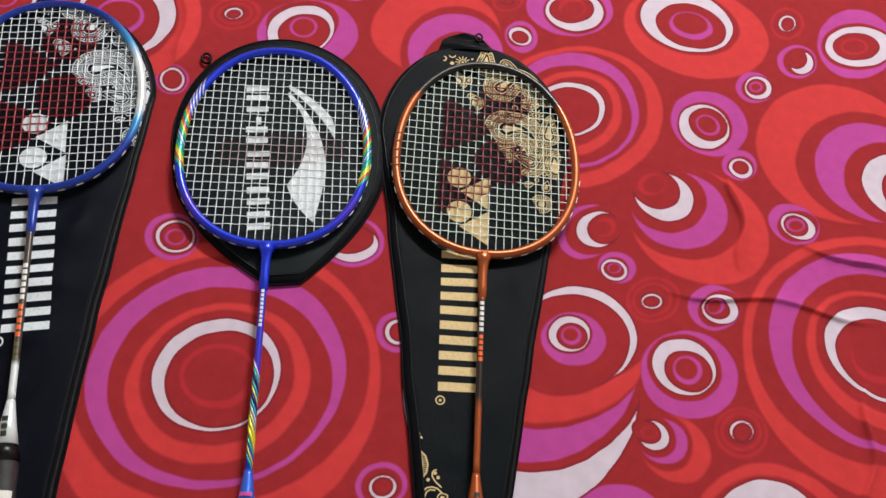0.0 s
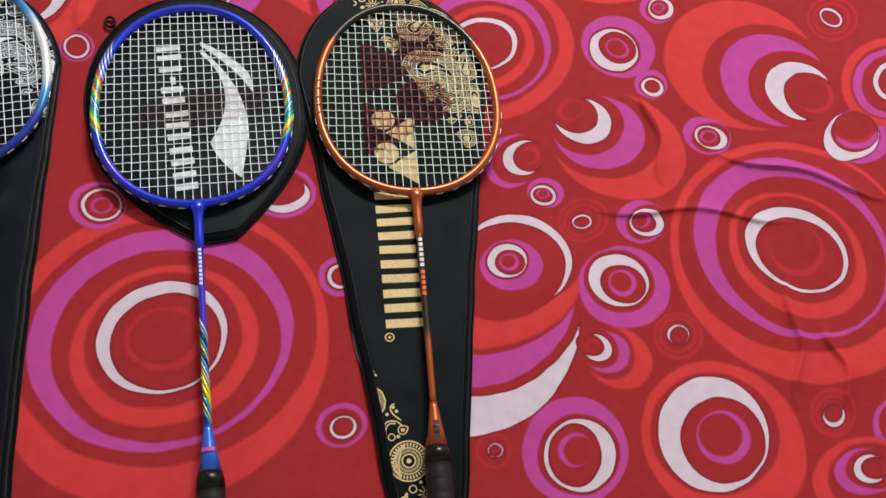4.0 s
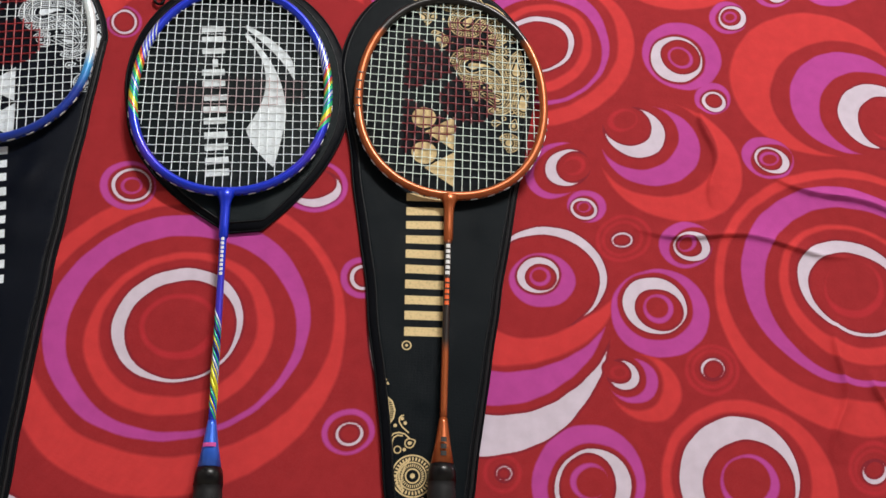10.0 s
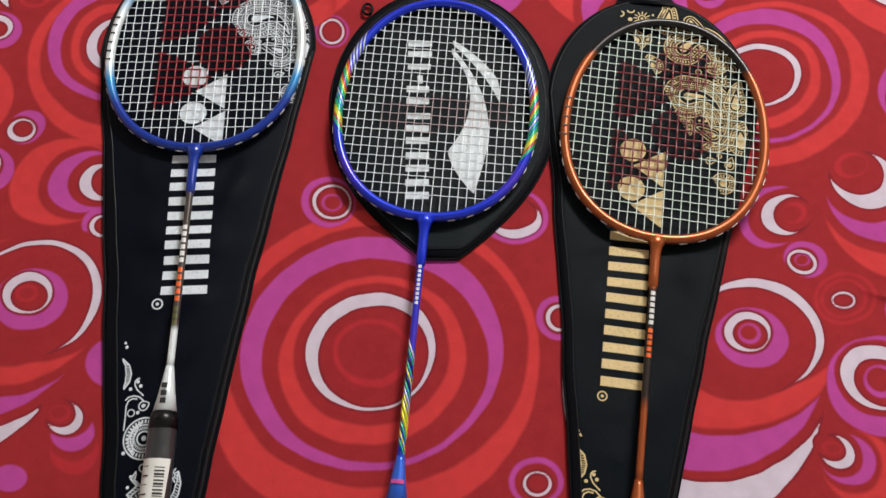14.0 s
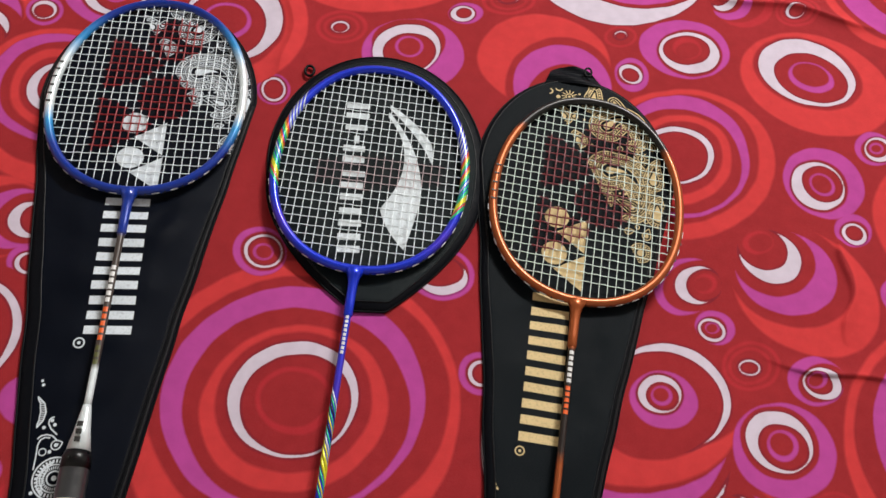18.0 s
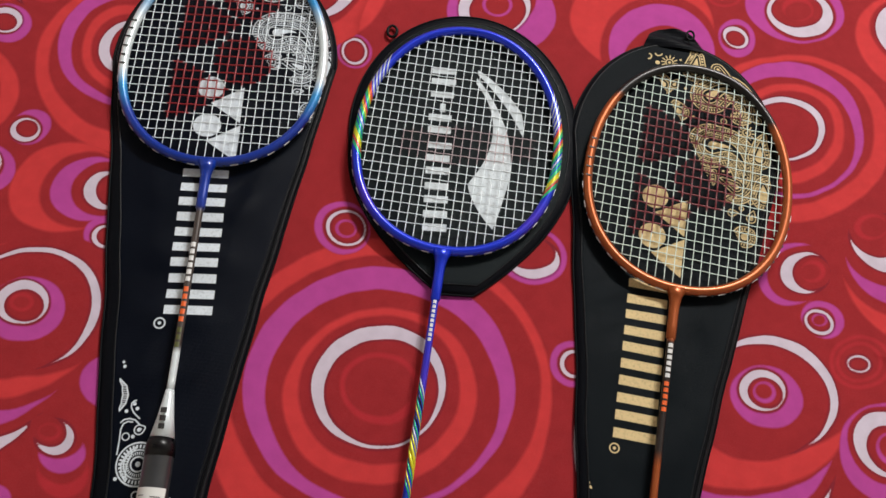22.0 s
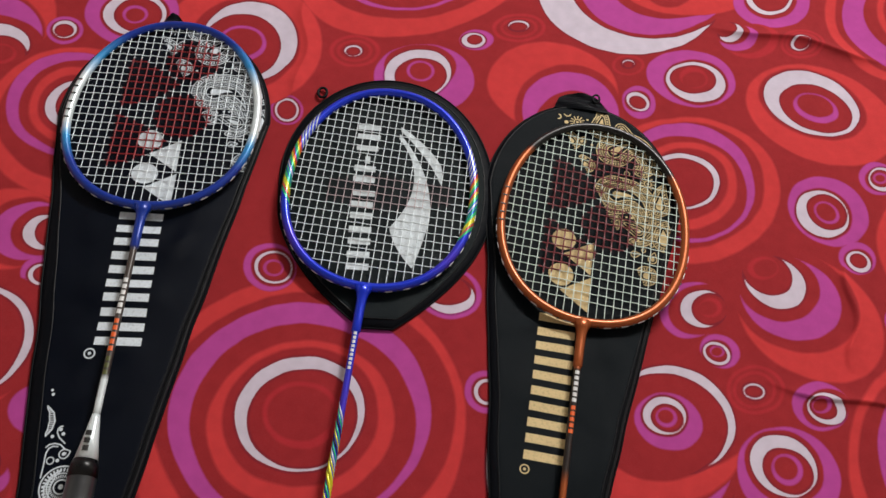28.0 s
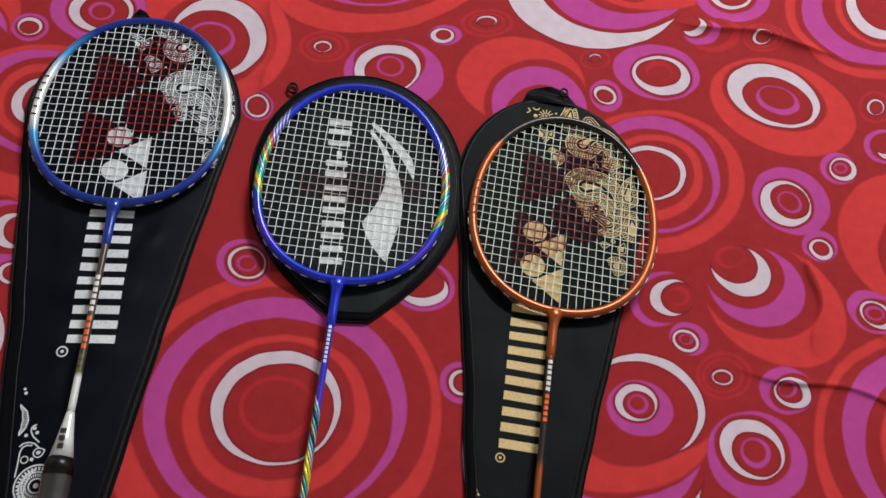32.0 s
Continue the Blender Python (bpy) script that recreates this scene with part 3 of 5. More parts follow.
dye("white", -0.4150, -0.0895, 0.0095, 0.0070, 7)
dye("ground", -0.4141, -0.0911, 0.0084, 0.0063, 5)
dye("red", -0.3387, -0.0333, 0.0523, 0.0479, 23)
dye("ground", -0.3226, -0.0312, 0.0409, 0.0389, -80)
dye("purple", -0.3159, -0.0284, 0.0368, 0.0340, 20)
dye("ground", -0.3049, -0.0250, 0.0292, 0.0290, 2)
dye("white", -0.3020, -0.0260, 0.0211, 0.0198, -20)
dye("ground", -0.2939, -0.0231, 0.0187, 0.0177, -25)
dye("purple", -0.2871, -0.0693, 0.0178, 0.0156, -39)
dye("ground", -0.2835, -0.0705, 0.0146, 0.0131, -20)
dye("white", -0.2835, -0.0705, 0.0123, 0.0110, -16)
dye("ground", -0.2820, -0.0699, 0.0097, 0.0087, -25)
dye("white", -0.3884, -0.2248, 0.1255, 0.1058, 23)
dye("ground", -0.3591, -0.1944, 0.1167, 0.0967, 27)
dye("purple", -0.3573, -0.1931, 0.1111, 0.0865, 32)
dye("ground", -0.3388, -0.1744, 0.0897, 0.0776, 1)
dye("red", -0.3313, -0.1669, 0.0810, 0.0730, 21)
dye("ground", -0.3142, -0.1478, 0.0776, 0.0680, 17)
dye("white", -0.3193, -0.1525, 0.0632, 0.0576, 10)
dye("ground", -0.3257, -0.1615, 0.0652, 0.0584, 42)
dye("purple", -0.3209, -0.1561, 0.0340, 0.0302, 10)
dye("ground", -0.3265, -0.1515, 0.0260, 0.0221, -9)
dye("white", -0.3261, -0.1512, 0.0230, 0.0204, -1)
dye("ground", -0.3233, -0.1536, 0.0177, 0.0149, -4)
dye("rose", -0.3267, -0.1511, 0.0106, 0.0084, 4)
dye("ground", -0.3266, -0.1511, 0.0074, 0.0058, 6)
dye("purple", -0.6246, 0.0270, 0.0595, 0.0417, -41)
dye("ground", -0.6184, 0.0132, 0.0509, 0.0356, -41)
dye("white", -0.6105, 0.0122, 0.0355, 0.0266, -35)
dye("ground", -0.6114, 0.0054, 0.0312, 0.0227, -38)
dye("white", -0.5589, -0.0363, 0.0194, 0.0152, -30)
dye("ground", -0.5608, -0.0386, 0.0185, 0.0142, -33)
dye("white", -0.4357, 0.3907, 0.0921, 0.0818, 8)
dye("ground", -0.4334, 0.4184, 0.0902, 0.0830, -46)
dye("purple", -0.4320, 0.4238, 0.0767, 0.0728, -21)
dye("red", -0.4352, 0.4386, 0.0711, 0.0641, -51)
dye("purple", -0.2936, 0.3834, 0.0230, 0.0220, -64)
dye("ground", -0.3011, 0.3853, 0.0194, 0.0186, -62)
dye("white", -0.3042, 0.3820, 0.0166, 0.0151, -64)
dye("ground", -0.3092, 0.3849, 0.0148, 0.0138, -62)
dye("rose", -0.2189, 0.3905, 0.0200, 0.0190, -85)
dye("ground", -0.2189, 0.3904, 0.0163, 0.0156, -86)
dye("white", -0.2189, 0.3904, 0.0091, 0.0088, 84)
dye("ground", -0.2186, 0.3895, 0.0081, 0.0075, -77)
dye("red", -0.0469, 0.4714, 0.1612, 0.1124, 47)
dye("ground", -0.0659, 0.5006, 0.1408, 0.1215, 57)
dye("purple", -0.0697, 0.5188, 0.1387, 0.1146, 81)
dye("ground", -0.0645, 0.5084, 0.1232, 0.1000, 80)
dye("red", -0.0689, 0.5014, 0.0969, 0.0847, 84)
dye("ground", -0.0686, 0.4997, 0.0747, 0.0662, 87)
dye("white", -0.0714, 0.5080, 0.0754, 0.0595, 89)
dye("ground", -0.0688, 0.5034, 0.0667, 0.0528, -87)
dye("rose", -0.0663, 0.4953, 0.0361, 0.0319, 51)
dye("ground", -0.0668, 0.4971, 0.0302, 0.0266, 48)
dye("rose", 0.5955, 0.4286, 0.0292, 0.0208, 64)
dye("ground", 0.5955, 0.4286, 0.0249, 0.0174, 66)
dye("white", 0.5955, 0.4285, 0.0146, 0.0104, 64)
dye("ground", 0.5961, 0.4277, 0.0124, 0.0084, 68)
dye("purple", 0.6026, 0.3663, 0.0307, 0.0228, 55)
dye("ground", 0.6055, 0.3669, 0.0252, 0.0185, 58)
dye("white", 0.6083, 0.3656, 0.0196, 0.0136, 66)
dye("ground", 0.6030, 0.3709, 0.0177, 0.0123, 67)
dye("red", 0.5362, -0.2275, 0.0833, 0.0797, 10)
dye("ground", 0.5283, -0.2199, 0.0681, 0.0590, 25)
dye("white", 0.5262, -0.2206, 0.0598, 0.0534, 47)
dye("ground", 0.5342, -0.2269, 0.0454, 0.0408, 38)
dye("purple", 0.5346, -0.2248, 0.0282, 0.0256, 29)
dye("ground", 0.5319, -0.2225, 0.0228, 0.0208, 29)
dye("red", 0.4396, -0.1452, 0.0350, 0.0321, -15)
dye("ground", 0.4291, -0.1401, 0.0283, 0.0283, 48)
dye("purple", 0.4281, -0.1397, 0.0245, 0.0215, 12)
dye("ground", 0.4205, -0.1366, 0.0201, 0.0201, -59)
dye("white", 0.4184, -0.1358, 0.0148, 0.0136, -15)
dye("ground", 0.4116, -0.1328, 0.0146, 0.0112, -19)
dye("rose", 0.4139, -0.1334, 0.0080, 0.0057, 11)
dye("ground", 0.4150, -0.1334, 0.0063, 0.0046, 12)
dye("purple", 0.3864, -0.2375, 0.0540, 0.0487, 47)
dye("ground", 0.3897, -0.2418, 0.0413, 0.0370, 35)
dye("white", 0.3907, -0.2428, 0.0362, 0.0326, 43)
dye("ground", 0.3859, -0.2431, 0.0307, 0.0255, 72)
dye("purple", 0.3872, -0.2381, 0.0175, 0.0155, 29)
dye("ground", 0.3903, -0.2390, 0.0153, 0.0135, 28)
dye("rose", 0.3083, -0.2389, 0.0175, 0.0165, 36)
dye("ground", 0.3083, -0.2389, 0.0149, 0.0140, 36)
dye("white", 0.3099, -0.2389, 0.0074, 0.0066, 17)
dye("ground", 0.3094, -0.2394, 0.0063, 0.0056, 15)
dye("rose", 0.6557, -0.1985, 0.0284, 0.0219, 47)
dye("ground", 0.6557, -0.1986, 0.0238, 0.0185, 43)
dye("rose", 0.6554, -0.1997, 0.0212, 0.0164, 44)
dye("ground", 0.6554, -0.1997, 0.0187, 0.0144, 45)
dye("white", 0.6560, -0.2025, 0.0128, 0.0099, 37)
dye("ground", 0.6560, -0.1998, 0.0109, 0.0085, 37)
dye("rose", 0.5051, -0.1204, 0.0286, 0.0238, 36)
dye("ground", 0.5051, -0.1199, 0.0254, 0.0211, 35)
dye("rose", 0.5052, -0.1193, 0.0219, 0.0182, 37)
dye("ground", 0.5052, -0.1193, 0.0187, 0.0155, 36)
dye("white", 0.5057, -0.1193, 0.0123, 0.0101, 31)
dye("ground", 0.5062, -0.1205, 0.0109, 0.0091, 46)
dye("purple", 0.7729, 0.1402, 0.0476, 0.0343, 36)
dye("ground", 0.7584, 0.1373, 0.0378, 0.0264, 55)
dye("white", 0.7508, 0.1342, 0.0342, 0.0238, 56)
dye("ground", 0.7631, 0.1430, 0.0296, 0.0193, 61)
dye("white", -0.1010, -0.3368, 0.0403, 0.0273, -64)
dye("ground", -0.1053, -0.3386, 0.0355, 0.0237, -64)
dye("rose", -0.0022, -0.3171, 0.0239, 0.0186, 1)
dye("ground", -0.0022, -0.3172, 0.0200, 0.0153, 2)
dye("rose", -0.0022, -0.3172, 0.0162, 0.0121, 3)
dye("ground", -0.0022, -0.3172, 0.0133, 0.0093, 5)
dye("purple", 0.0967, -0.3113, 0.0359, 0.0256, 7)
dye("ground", 0.0967, -0.3114, 0.0263, 0.0186, 7)
dye("white", 0.0967, -0.3114, 0.0215, 0.0154, 7)
dye("ground", 0.0969, -0.3124, 0.0167, 0.0121, 7)
dye("purple", 0.6840, 0.4130, 0.0656, 0.0459, 59)
dye("ground", 0.6857, 0.4091, 0.0534, 0.0364, 32)
dye("white", 0.6872, 0.4093, 0.0486, 0.0316, 28)
dye("ground", 0.6834, 0.4084, 0.0339, 0.0220, 27)
dye("rose", 0.6810, 0.4079, 0.0202, 0.0132, 28)
dye("ground", 0.6810, 0.4079, 0.0160, 0.0098, 24)
dye("red", 0.8350, 0.2261, 0.0812, 0.0563, 47)
dye("ground", 0.8346, 0.2249, 0.0673, 0.0463, 49)
dye("purple", 0.8341, 0.2230, 0.0626, 0.0433, 48)
dye("ground", 0.8386, 0.2232, 0.0534, 0.0368, 48)
dye("white", 0.8394, 0.2265, 0.0345, 0.0229, 54)
dye("ground", 0.8414, 0.2257, 0.0278, 0.0188, 52)
dye("white", 0.7631, 0.1404, 0.0396, 0.0289, 38)
dye("ground", 0.7672, 0.1454, 0.0354, 0.0257, 37)
dye("purple", 0.7692, 0.1390, 0.0286, 0.0170, 15)
dye("ground", 0.7692, 0.1503, 0.0291, 0.0185, 18)
dye("rose", 0.7694, 0.1454, 0.0231, 0.0152, 21)
dye("ground", 0.7691, 0.1502, 0.0230, 0.0146, 18)
dye("purple", 0.7216, -0.2093, 0.0319, 0.0230, 51)
dye("ground", 0.7255, -0.2082, 0.0275, 0.0204, 45)
dye("red", 0.6741, -0.2650, 0.0571, 0.0393, 16)
dye("ground", 0.6774, -0.2630, 0.0443, 0.0318, 20)
dye("purple", 0.6758, -0.2578, 0.0333, 0.0220, 13)
dye("ground", 0.6871, -0.2550, 0.0326, 0.0197, 10)
dye("white", 0.6811, -0.2551, 0.0186, 0.0134, 21)
dye("ground", 0.6873, -0.2540, 0.0171, 0.0111, 13)
dye("purple", -0.2226, -0.1963, 0.0268, 0.0233, -11)
dye("rose", -0.2288, -0.2785, 0.0223, 0.0191, -20)
dye("ground", -0.2341, -0.2690, 0.0221, 0.0187, -13)
dye("purple", -0.2367, -0.2634, 0.0200, 0.0163, -5)
dye("ground", -0.2448, -0.2545, 0.0216, 0.0154, 6)
dye("white", -0.2476, -0.2532, 0.0164, 0.0140, -12)
dye("ground", -0.2566, -0.2489, 0.0182, 0.0128, -17)
dye("rose", -0.2539, -0.2502, 0.0095, 0.0070, 4)
dye("ground", -0.2552, -0.2496, 0.0080, 0.0056, 7)
dye("purple", -0.2741, -0.3121, 0.0156, 0.0114, 2)


def crease(x0, y0, x1, y1, high, wide, sharp=0.0032):
    """A fold that stands up along a line, steep on one side, and dies away at its ends."""
    dx, dy = x1 - x0, y1 - y0
    long = math.hypot(dx, dy)
    u = ((GX - x0) * dx + (GY - y0) * dy) / long / long
    v = ((GY - y0) * dx - (GX - x0) * dy) / long + 0.006 * np.sin(u * 9)
    ends = np.clip(u * 5, 0, 1) * np.clip((1 - u) * 5, 0, 1)
    slope = np.where(v > 0, np.exp(-np.abs(v) / (wide * 1.5)), np.exp(-np.abs(v) / sharp))
    return high * ends * slope * (u > 0) * (u < 1)


SHEET_Z = 0.0014 * (np.sin(GX * 17 + 2 * np.sin(GY * 9)) * np.sin(GY * 13 + 1.5 * np.sin(GX * 11)))
SHEET_Z += crease(0.425, 0.023, 0.665, 0.022, 0.0044, 0.0075, 0.0022)
SHEET_Z += crease(0.509, 0.190, 0.517, 0.055, 0.0056, 0.0080, 0.0020)
SHEET_Z += crease(0.575, 0.108, 0.790, 0.052, 0.0052, 0.0080, 0.0024)
SHEET_Z += crease(0.639, -0.050, 0.621, -0.200, 0.0060, 0.0060, 0.0024)
SHEET_Z += crease(0.668, -0.100, 0.680, -0.200, 0.0058, 0.0067, 0.0024)
SHEET_Z += crease(0.326, 0.490, 0.558, 0.507, 0.0080, 0.0120, 0.006)
SHEET_Z += crease(-0.161, 0.377, -0.119, 0.205, 0.0045, 0.0120, 0.007)
for side in (BX0 + 0.03 - GX, GX - BX1 + 0.03, BY0 + 0.03 - GY, GY - BY1 + 0.03):
    SHEET_Z = SHEET_Z - np.clip(side / 0.03, 0, 1) ** 2 * 0.02
nx, ny = len(gx), len(gy)
vid = np.arange(nx * ny).reshape(ny, nx)
quads = np.stack([vid[:-1, :-1], vid[:-1, 1:], vid[1:, 1:], vid[1:, :-1]], axis=-1).reshape(-1, 4)
sheet = bpy.data.meshes.new("bedspread")
sheet.vertices.add(nx * ny)
sheet.vertices.foreach_set("co", np.stack([GX, GY, SHEET_Z], axis=-1).ravel())
sheet.loops.add(quads.size)
sheet.loops.foreach_set("vertex_index", quads.ravel())
sheet.polygons.add(len(quads))
sheet.polygons.foreach_set("loop_start", np.arange(0, quads.size, 4))
sheet.update(calc_edges=True)
sheet.polygons.foreach_set("use_smooth", np.ones(len(quads), dtype=bool))
for name, field in INK.items():
    layer = sheet.attributes.new(name, "FLOAT", "POINT")
    layer.data.foreach_set("value", np.clip(field, -0.02, 0.02).ravel().astype(np.float32))
sheet.materials.append(PRINTED_COTTON)
bedspread = tagged(new("bedspread", sheet), "red cotton bedspread printed with white and purple rings", "bedspread")
edge_verts, edge_faces = [], []
corners = ((BX0, BY0), (BX1, BY0), (BX1, BY1), (BX0, BY1))
for z, out in ((-0.02, 0.0), (-0.06, 0.015), (-0.5, 0.03)):
    edge_verts += [(x + math.copysign(out, x - 0.04), y + math.copysign(out, y - 0.15), z) for x, y in corners]
for k in range(2):
    edge_faces += [(k * 4 + i, k * 4 + 4 + i, k * 4 + 4 + (i + 1) % 4, k * 4 + (i + 1) % 4) for i in range(4)]
skirt = bpy.data.meshes.new("skirt")
skirt.from_pydata(edge_verts, [], edge_faces)
skirt.materials.append(PRINTED_COTTON)
for name in INK:
    skirt.attributes.new(name, "FLOAT", "POINT").data.foreach_set("value", [-0.02] * len(edge_verts))
new("hanging_side", skirt).parent = bedspread


# ---- helpers for parts ----
def mesh_from(name, verts, faces, material, smooth=True):
    me = bpy.data.meshes.new(name)
    me.from_pydata(verts, [], faces)
    me.materials.append(material)
    if smooth:
        me.polygons.foreach_set("use_smooth", [True] * len(me.polygons))
    me.update()
    return me


def part(name, me, parent, label=""):
    ob = new(name, me)
    ob.parent = parent
    if label:
        ob["label"] = label
    return ob


def empty_thing(name, m, label, category, group=""):
    ob = new(name)
    ob.matrix_world = m
    return tagged(ob, label, category, group)


def tube(points, radii, sides=10, closed=False, flat=1.0, cap=True, along=None):
    """Vertices and faces of a tube along points; radii: one or many; flat: its height over its width."""
    pts = [Vector(p) for p in points]
    count = len(pts)
    radii = radii if isinstance(radii, (list, tuple)) else [radii] * count
    verts, faces = [], []
    for i, p in enumerate(pts):
        a = pts[(i - 1) % count] if closed or i else p
        b = pts[(i + 1) % count] if closed or i < count - 1 else p
        d = (b - a).normalized()
        side = d.cross(Vector((0, 0, 1)))
        side = side.normalized() if side.length > 1e-6 else Vector((1, 0, 0))
        up = side.cross(d).normalized()
        for k in range(sides):
            t = 2 * math.pi * k / sides
            verts.append(p + side * (radii[i] * math.cos(t)) + up * (radii[i] * flat * math.sin(t)))
    for i in range(count if closed else count - 1):
        j = (i + 1) % count
        for k in range(sides):
            k2 = (k + 1) % sides
            faces.append((i * sides + k, i * sides + k2, j * sides + k2, j * sides + k))
    if cap and not closed:
        faces.append(tuple(range(sides))[::-1])
        faces.append(tuple((count - 1) * sides + k for k in range(sides)))
    return verts, faces


def mark(me, name, values):
    me.attributes.new(name, "FLOAT", "POINT").data.foreach_set("value", np.asarray(values, dtype=np.float32))


def slab(width, length, height, bevel, material, name="slab"):
    bm = bmesh.new()
    bmesh.ops.create_cube(bm, size=1.0)
    bmesh.ops.scale(bm, vec=(width, length, height), verts=bm.verts)
    if bevel:
        bmesh.ops.bevel(bm, geom=bm.edges[:], offset=bevel, segments=2, affect="EDGES")
    me = bpy.data.meshes.new(name)
    bm.to_mesh(me)
    bm.free()
    me.materials.append(material)
    return me


# ---- what is printed on the covers ----
class Ink:
    """A field over a panel, positive where there is ink."""

    def __init__(self, X, Y):
        self.X, self.Y, self.f = X, Y, np.full(X.shape, -0.01)

    def box(self, x, y, r):
        return (np.abs(self.X - x) < r) & (np.abs(self.Y - y) < r)

    def lay(self, m, d, erase=False):
        self.f[m] = np.minimum(self.f[m], -d) if erase else np.maximum(self.f[m], d)

    def disc(self, x, y, r, erase=False, squash=1.0):
        m = self.box(x, y, r + 0.01)
        self.lay(m, r - np.hypot(self.X[m] - x, (self.Y[m] - y) / squash), erase)

    def ring(self, x, y, r, w):
        m = self.box(x, y, r + 0.01)
        self.lay(m, w / 2 - np.abs(np.hypot(self.X[m] - x, self.Y[m] - y) - r))

    def stroke(self, pts, w):
        for (ax, ay), (bx, by) in zip(pts[:-1], pts[1:]):
            r = math.hypot(bx - ax, by - ay) / 2 + 0.008
            m = self.box((ax + bx) / 2, (ay + by) / 2, r)
            px, py, dx, dy = self.X[m] - ax, self.Y[m] - ay, bx - ax, by - ay
            t = np.clip((px * dx + py * dy) / (dx * dx + dy * dy + 1e-12), 0, 1)
            self.lay(m, w / 2 - np.hypot(px - t * dx, py - t * dy))

    def polygon(self, pts, erase=False):
        pts = np.array(pts)
        c, r = pts.mean(0), np.abs(pts - pts.mean(0)).max() + 0.008
        m = self.box(c[0], c[1], r)
        x, y = self.X[m], self.Y[m]
        d, odd = np.full(x.shape, 9.0), np.zeros(x.shape, bool)
        for (ax, ay), (bx, by) in zip(pts, np.roll(pts, -1, axis=0)):
            dx, dy = bx - ax, by - ay
            t = np.clip(((x - ax) * dx + (y - ay) * dy) / (dx * dx + dy * dy + 1e-12), 0, 1)
            d = np.minimum(d, np.hypot(x - ax - t * dx, y - ay - t * dy))
            odd ^= ((ay > y) != (by > y)) & (x < (bx - ax) * (y - ay) / (by - ay + 1e-12) + ax)
        self.lay(m, np.where(odd, d, -d), erase)

    def bar(self, x0, y0, x1, y1):
        self.polygon([(x0, y0), (x1, y0), (x1, y1), (x0, y1)])

    def drop(self, high, *spine):
        """A curled drop along a spine: outlines, a fringe of ticks between them and a core; high is its radius at the head."""
        pts = np.array(spine)
        knots = np.linspace(0, 1, len(pts))
        s = np.linspace(0, 1, 14 * (len(pts) - 1) + 1)
        if len(pts) > 3:
            coarse = np.linspace(0, 1, 5 * (len(pts) - 1) + 1)
            pts = np.stack([np.convolve(np.pad(np.interp(coarse, knots, pts[:, k]), 2, "edge"), np.ones(5) / 5, "valid") for k in (0, 1)], axis=1)
            knots = coarse
        cx, cy = np.interp(s, knots, pts[:, 0]), np.interp(s, knots, pts[:, 1])
        radius = high * (1 - s) ** 0.75
        m = (self.X > (cx - radius).min() - 0.003) & (self.X < (cx + radius).max() + 0.003) & (self.Y > (cy - radius).min() - 0.003) & (self.Y < (cy + radius).max() + 0.003)
        if not m.any():
            return
        x, y = self.X[m], self.Y[m]
        body, phase = np.full(x.shape, -9.0), np.zeros(x.shape)
        run = np.concatenate([[0], np.cumsum(np.hypot(np.diff(cx), np.diff(cy)))])
        for k in range(len(s)):
            d = radius[k] - np.hypot(x - cx[k], y - cy[k])
            nearer = d > body
            body = np.where(nearer, d, body)
            phase = np.where(nearer, np.arctan2(y - cy[k], x - cx[k]) * max(radius[k], 0.004) + run[k], phase)
        self.lay(m, body + 0.0010, True)
        w = 0.0012
        if high > 0.022:
            lines, ticks, core = ((0.5, 1.1), (5.2, 1.0), (9.0, 1.0), (13.4, 1.1)), ((1.8, 4.1), (6.5, 7.7), (10.3, 12.0)), 17.2
        elif high > 0.016:
            lines, ticks, core = ((0.5, 1.1), (5.6, 1.0), (10.4, 1.1)), ((1.9, 4.3), (6.9, 8.9)), 13.6
        elif high > 0.009:
            lines, ticks, core = ((0.5, 1.0), (4.6, 0.9)), ((1.7, 3.6),), 6.6
        elif high > 0.006:
            lines, ticks, core = ((0.5, 0.9), (3.1, 0.8)), (), 5.0
        else:
            lines, ticks, core = ((0.5, 0.9),), (), 2.4
        for at, wide in lines:
            self.lay(m, wide * w / 2 - np.abs(body - at * w))
        for a, b in ticks:
            self.lay(m, np.minimum(np.minimum(body - a * w, b * w - body), 0.0007 * (np.cos(phase / 0.0036 * 2 * math.pi) + 0.1)))
        self.lay(m, body - core * w)

    def leaf(self, line):
        """A sickle leaf: a rib, a fringe of ticks on its inner side and a second, fainter line along their tips."""
        pts, knots = np.array(line), np.linspace(0, 1, len(line))
        s = np.linspace(0, 1, 17)
        rib = np.stack([np.interp(s, knots, pts[:, k]) for k in (0, 1)], axis=1)
        toward = pts[[0, -1]].mean(0) - pts.mean(0)
        toward = toward / (np.hypot(*toward) + 1e-9)
        tips = rib + toward * (0.0046 * np.sin(math.pi * s) ** 0.7)[:, None]
        self.stroke(rib.tolist(), 0.0013)
        self.stroke(tips.tolist(), 0.0010)
        for a, b in zip(rib[1:-1], tips[1:-1]):
            self.stroke([a.tolist(), b.tolist()], 0.0008)

    def daisy(self, x, y, r):
        self.ring(x, y, r * 0.45, 0.0012)
        self.disc(x, y, r * 0.18)
        for i in range(12):
            t = math.pi * i / 6
            self.stroke([(x + r * 0.65 * math.cos(t), y + r * 0.65 * math.sin(t)), (x + r * math.cos(t), y + r * math.sin(t))], 0.0012)


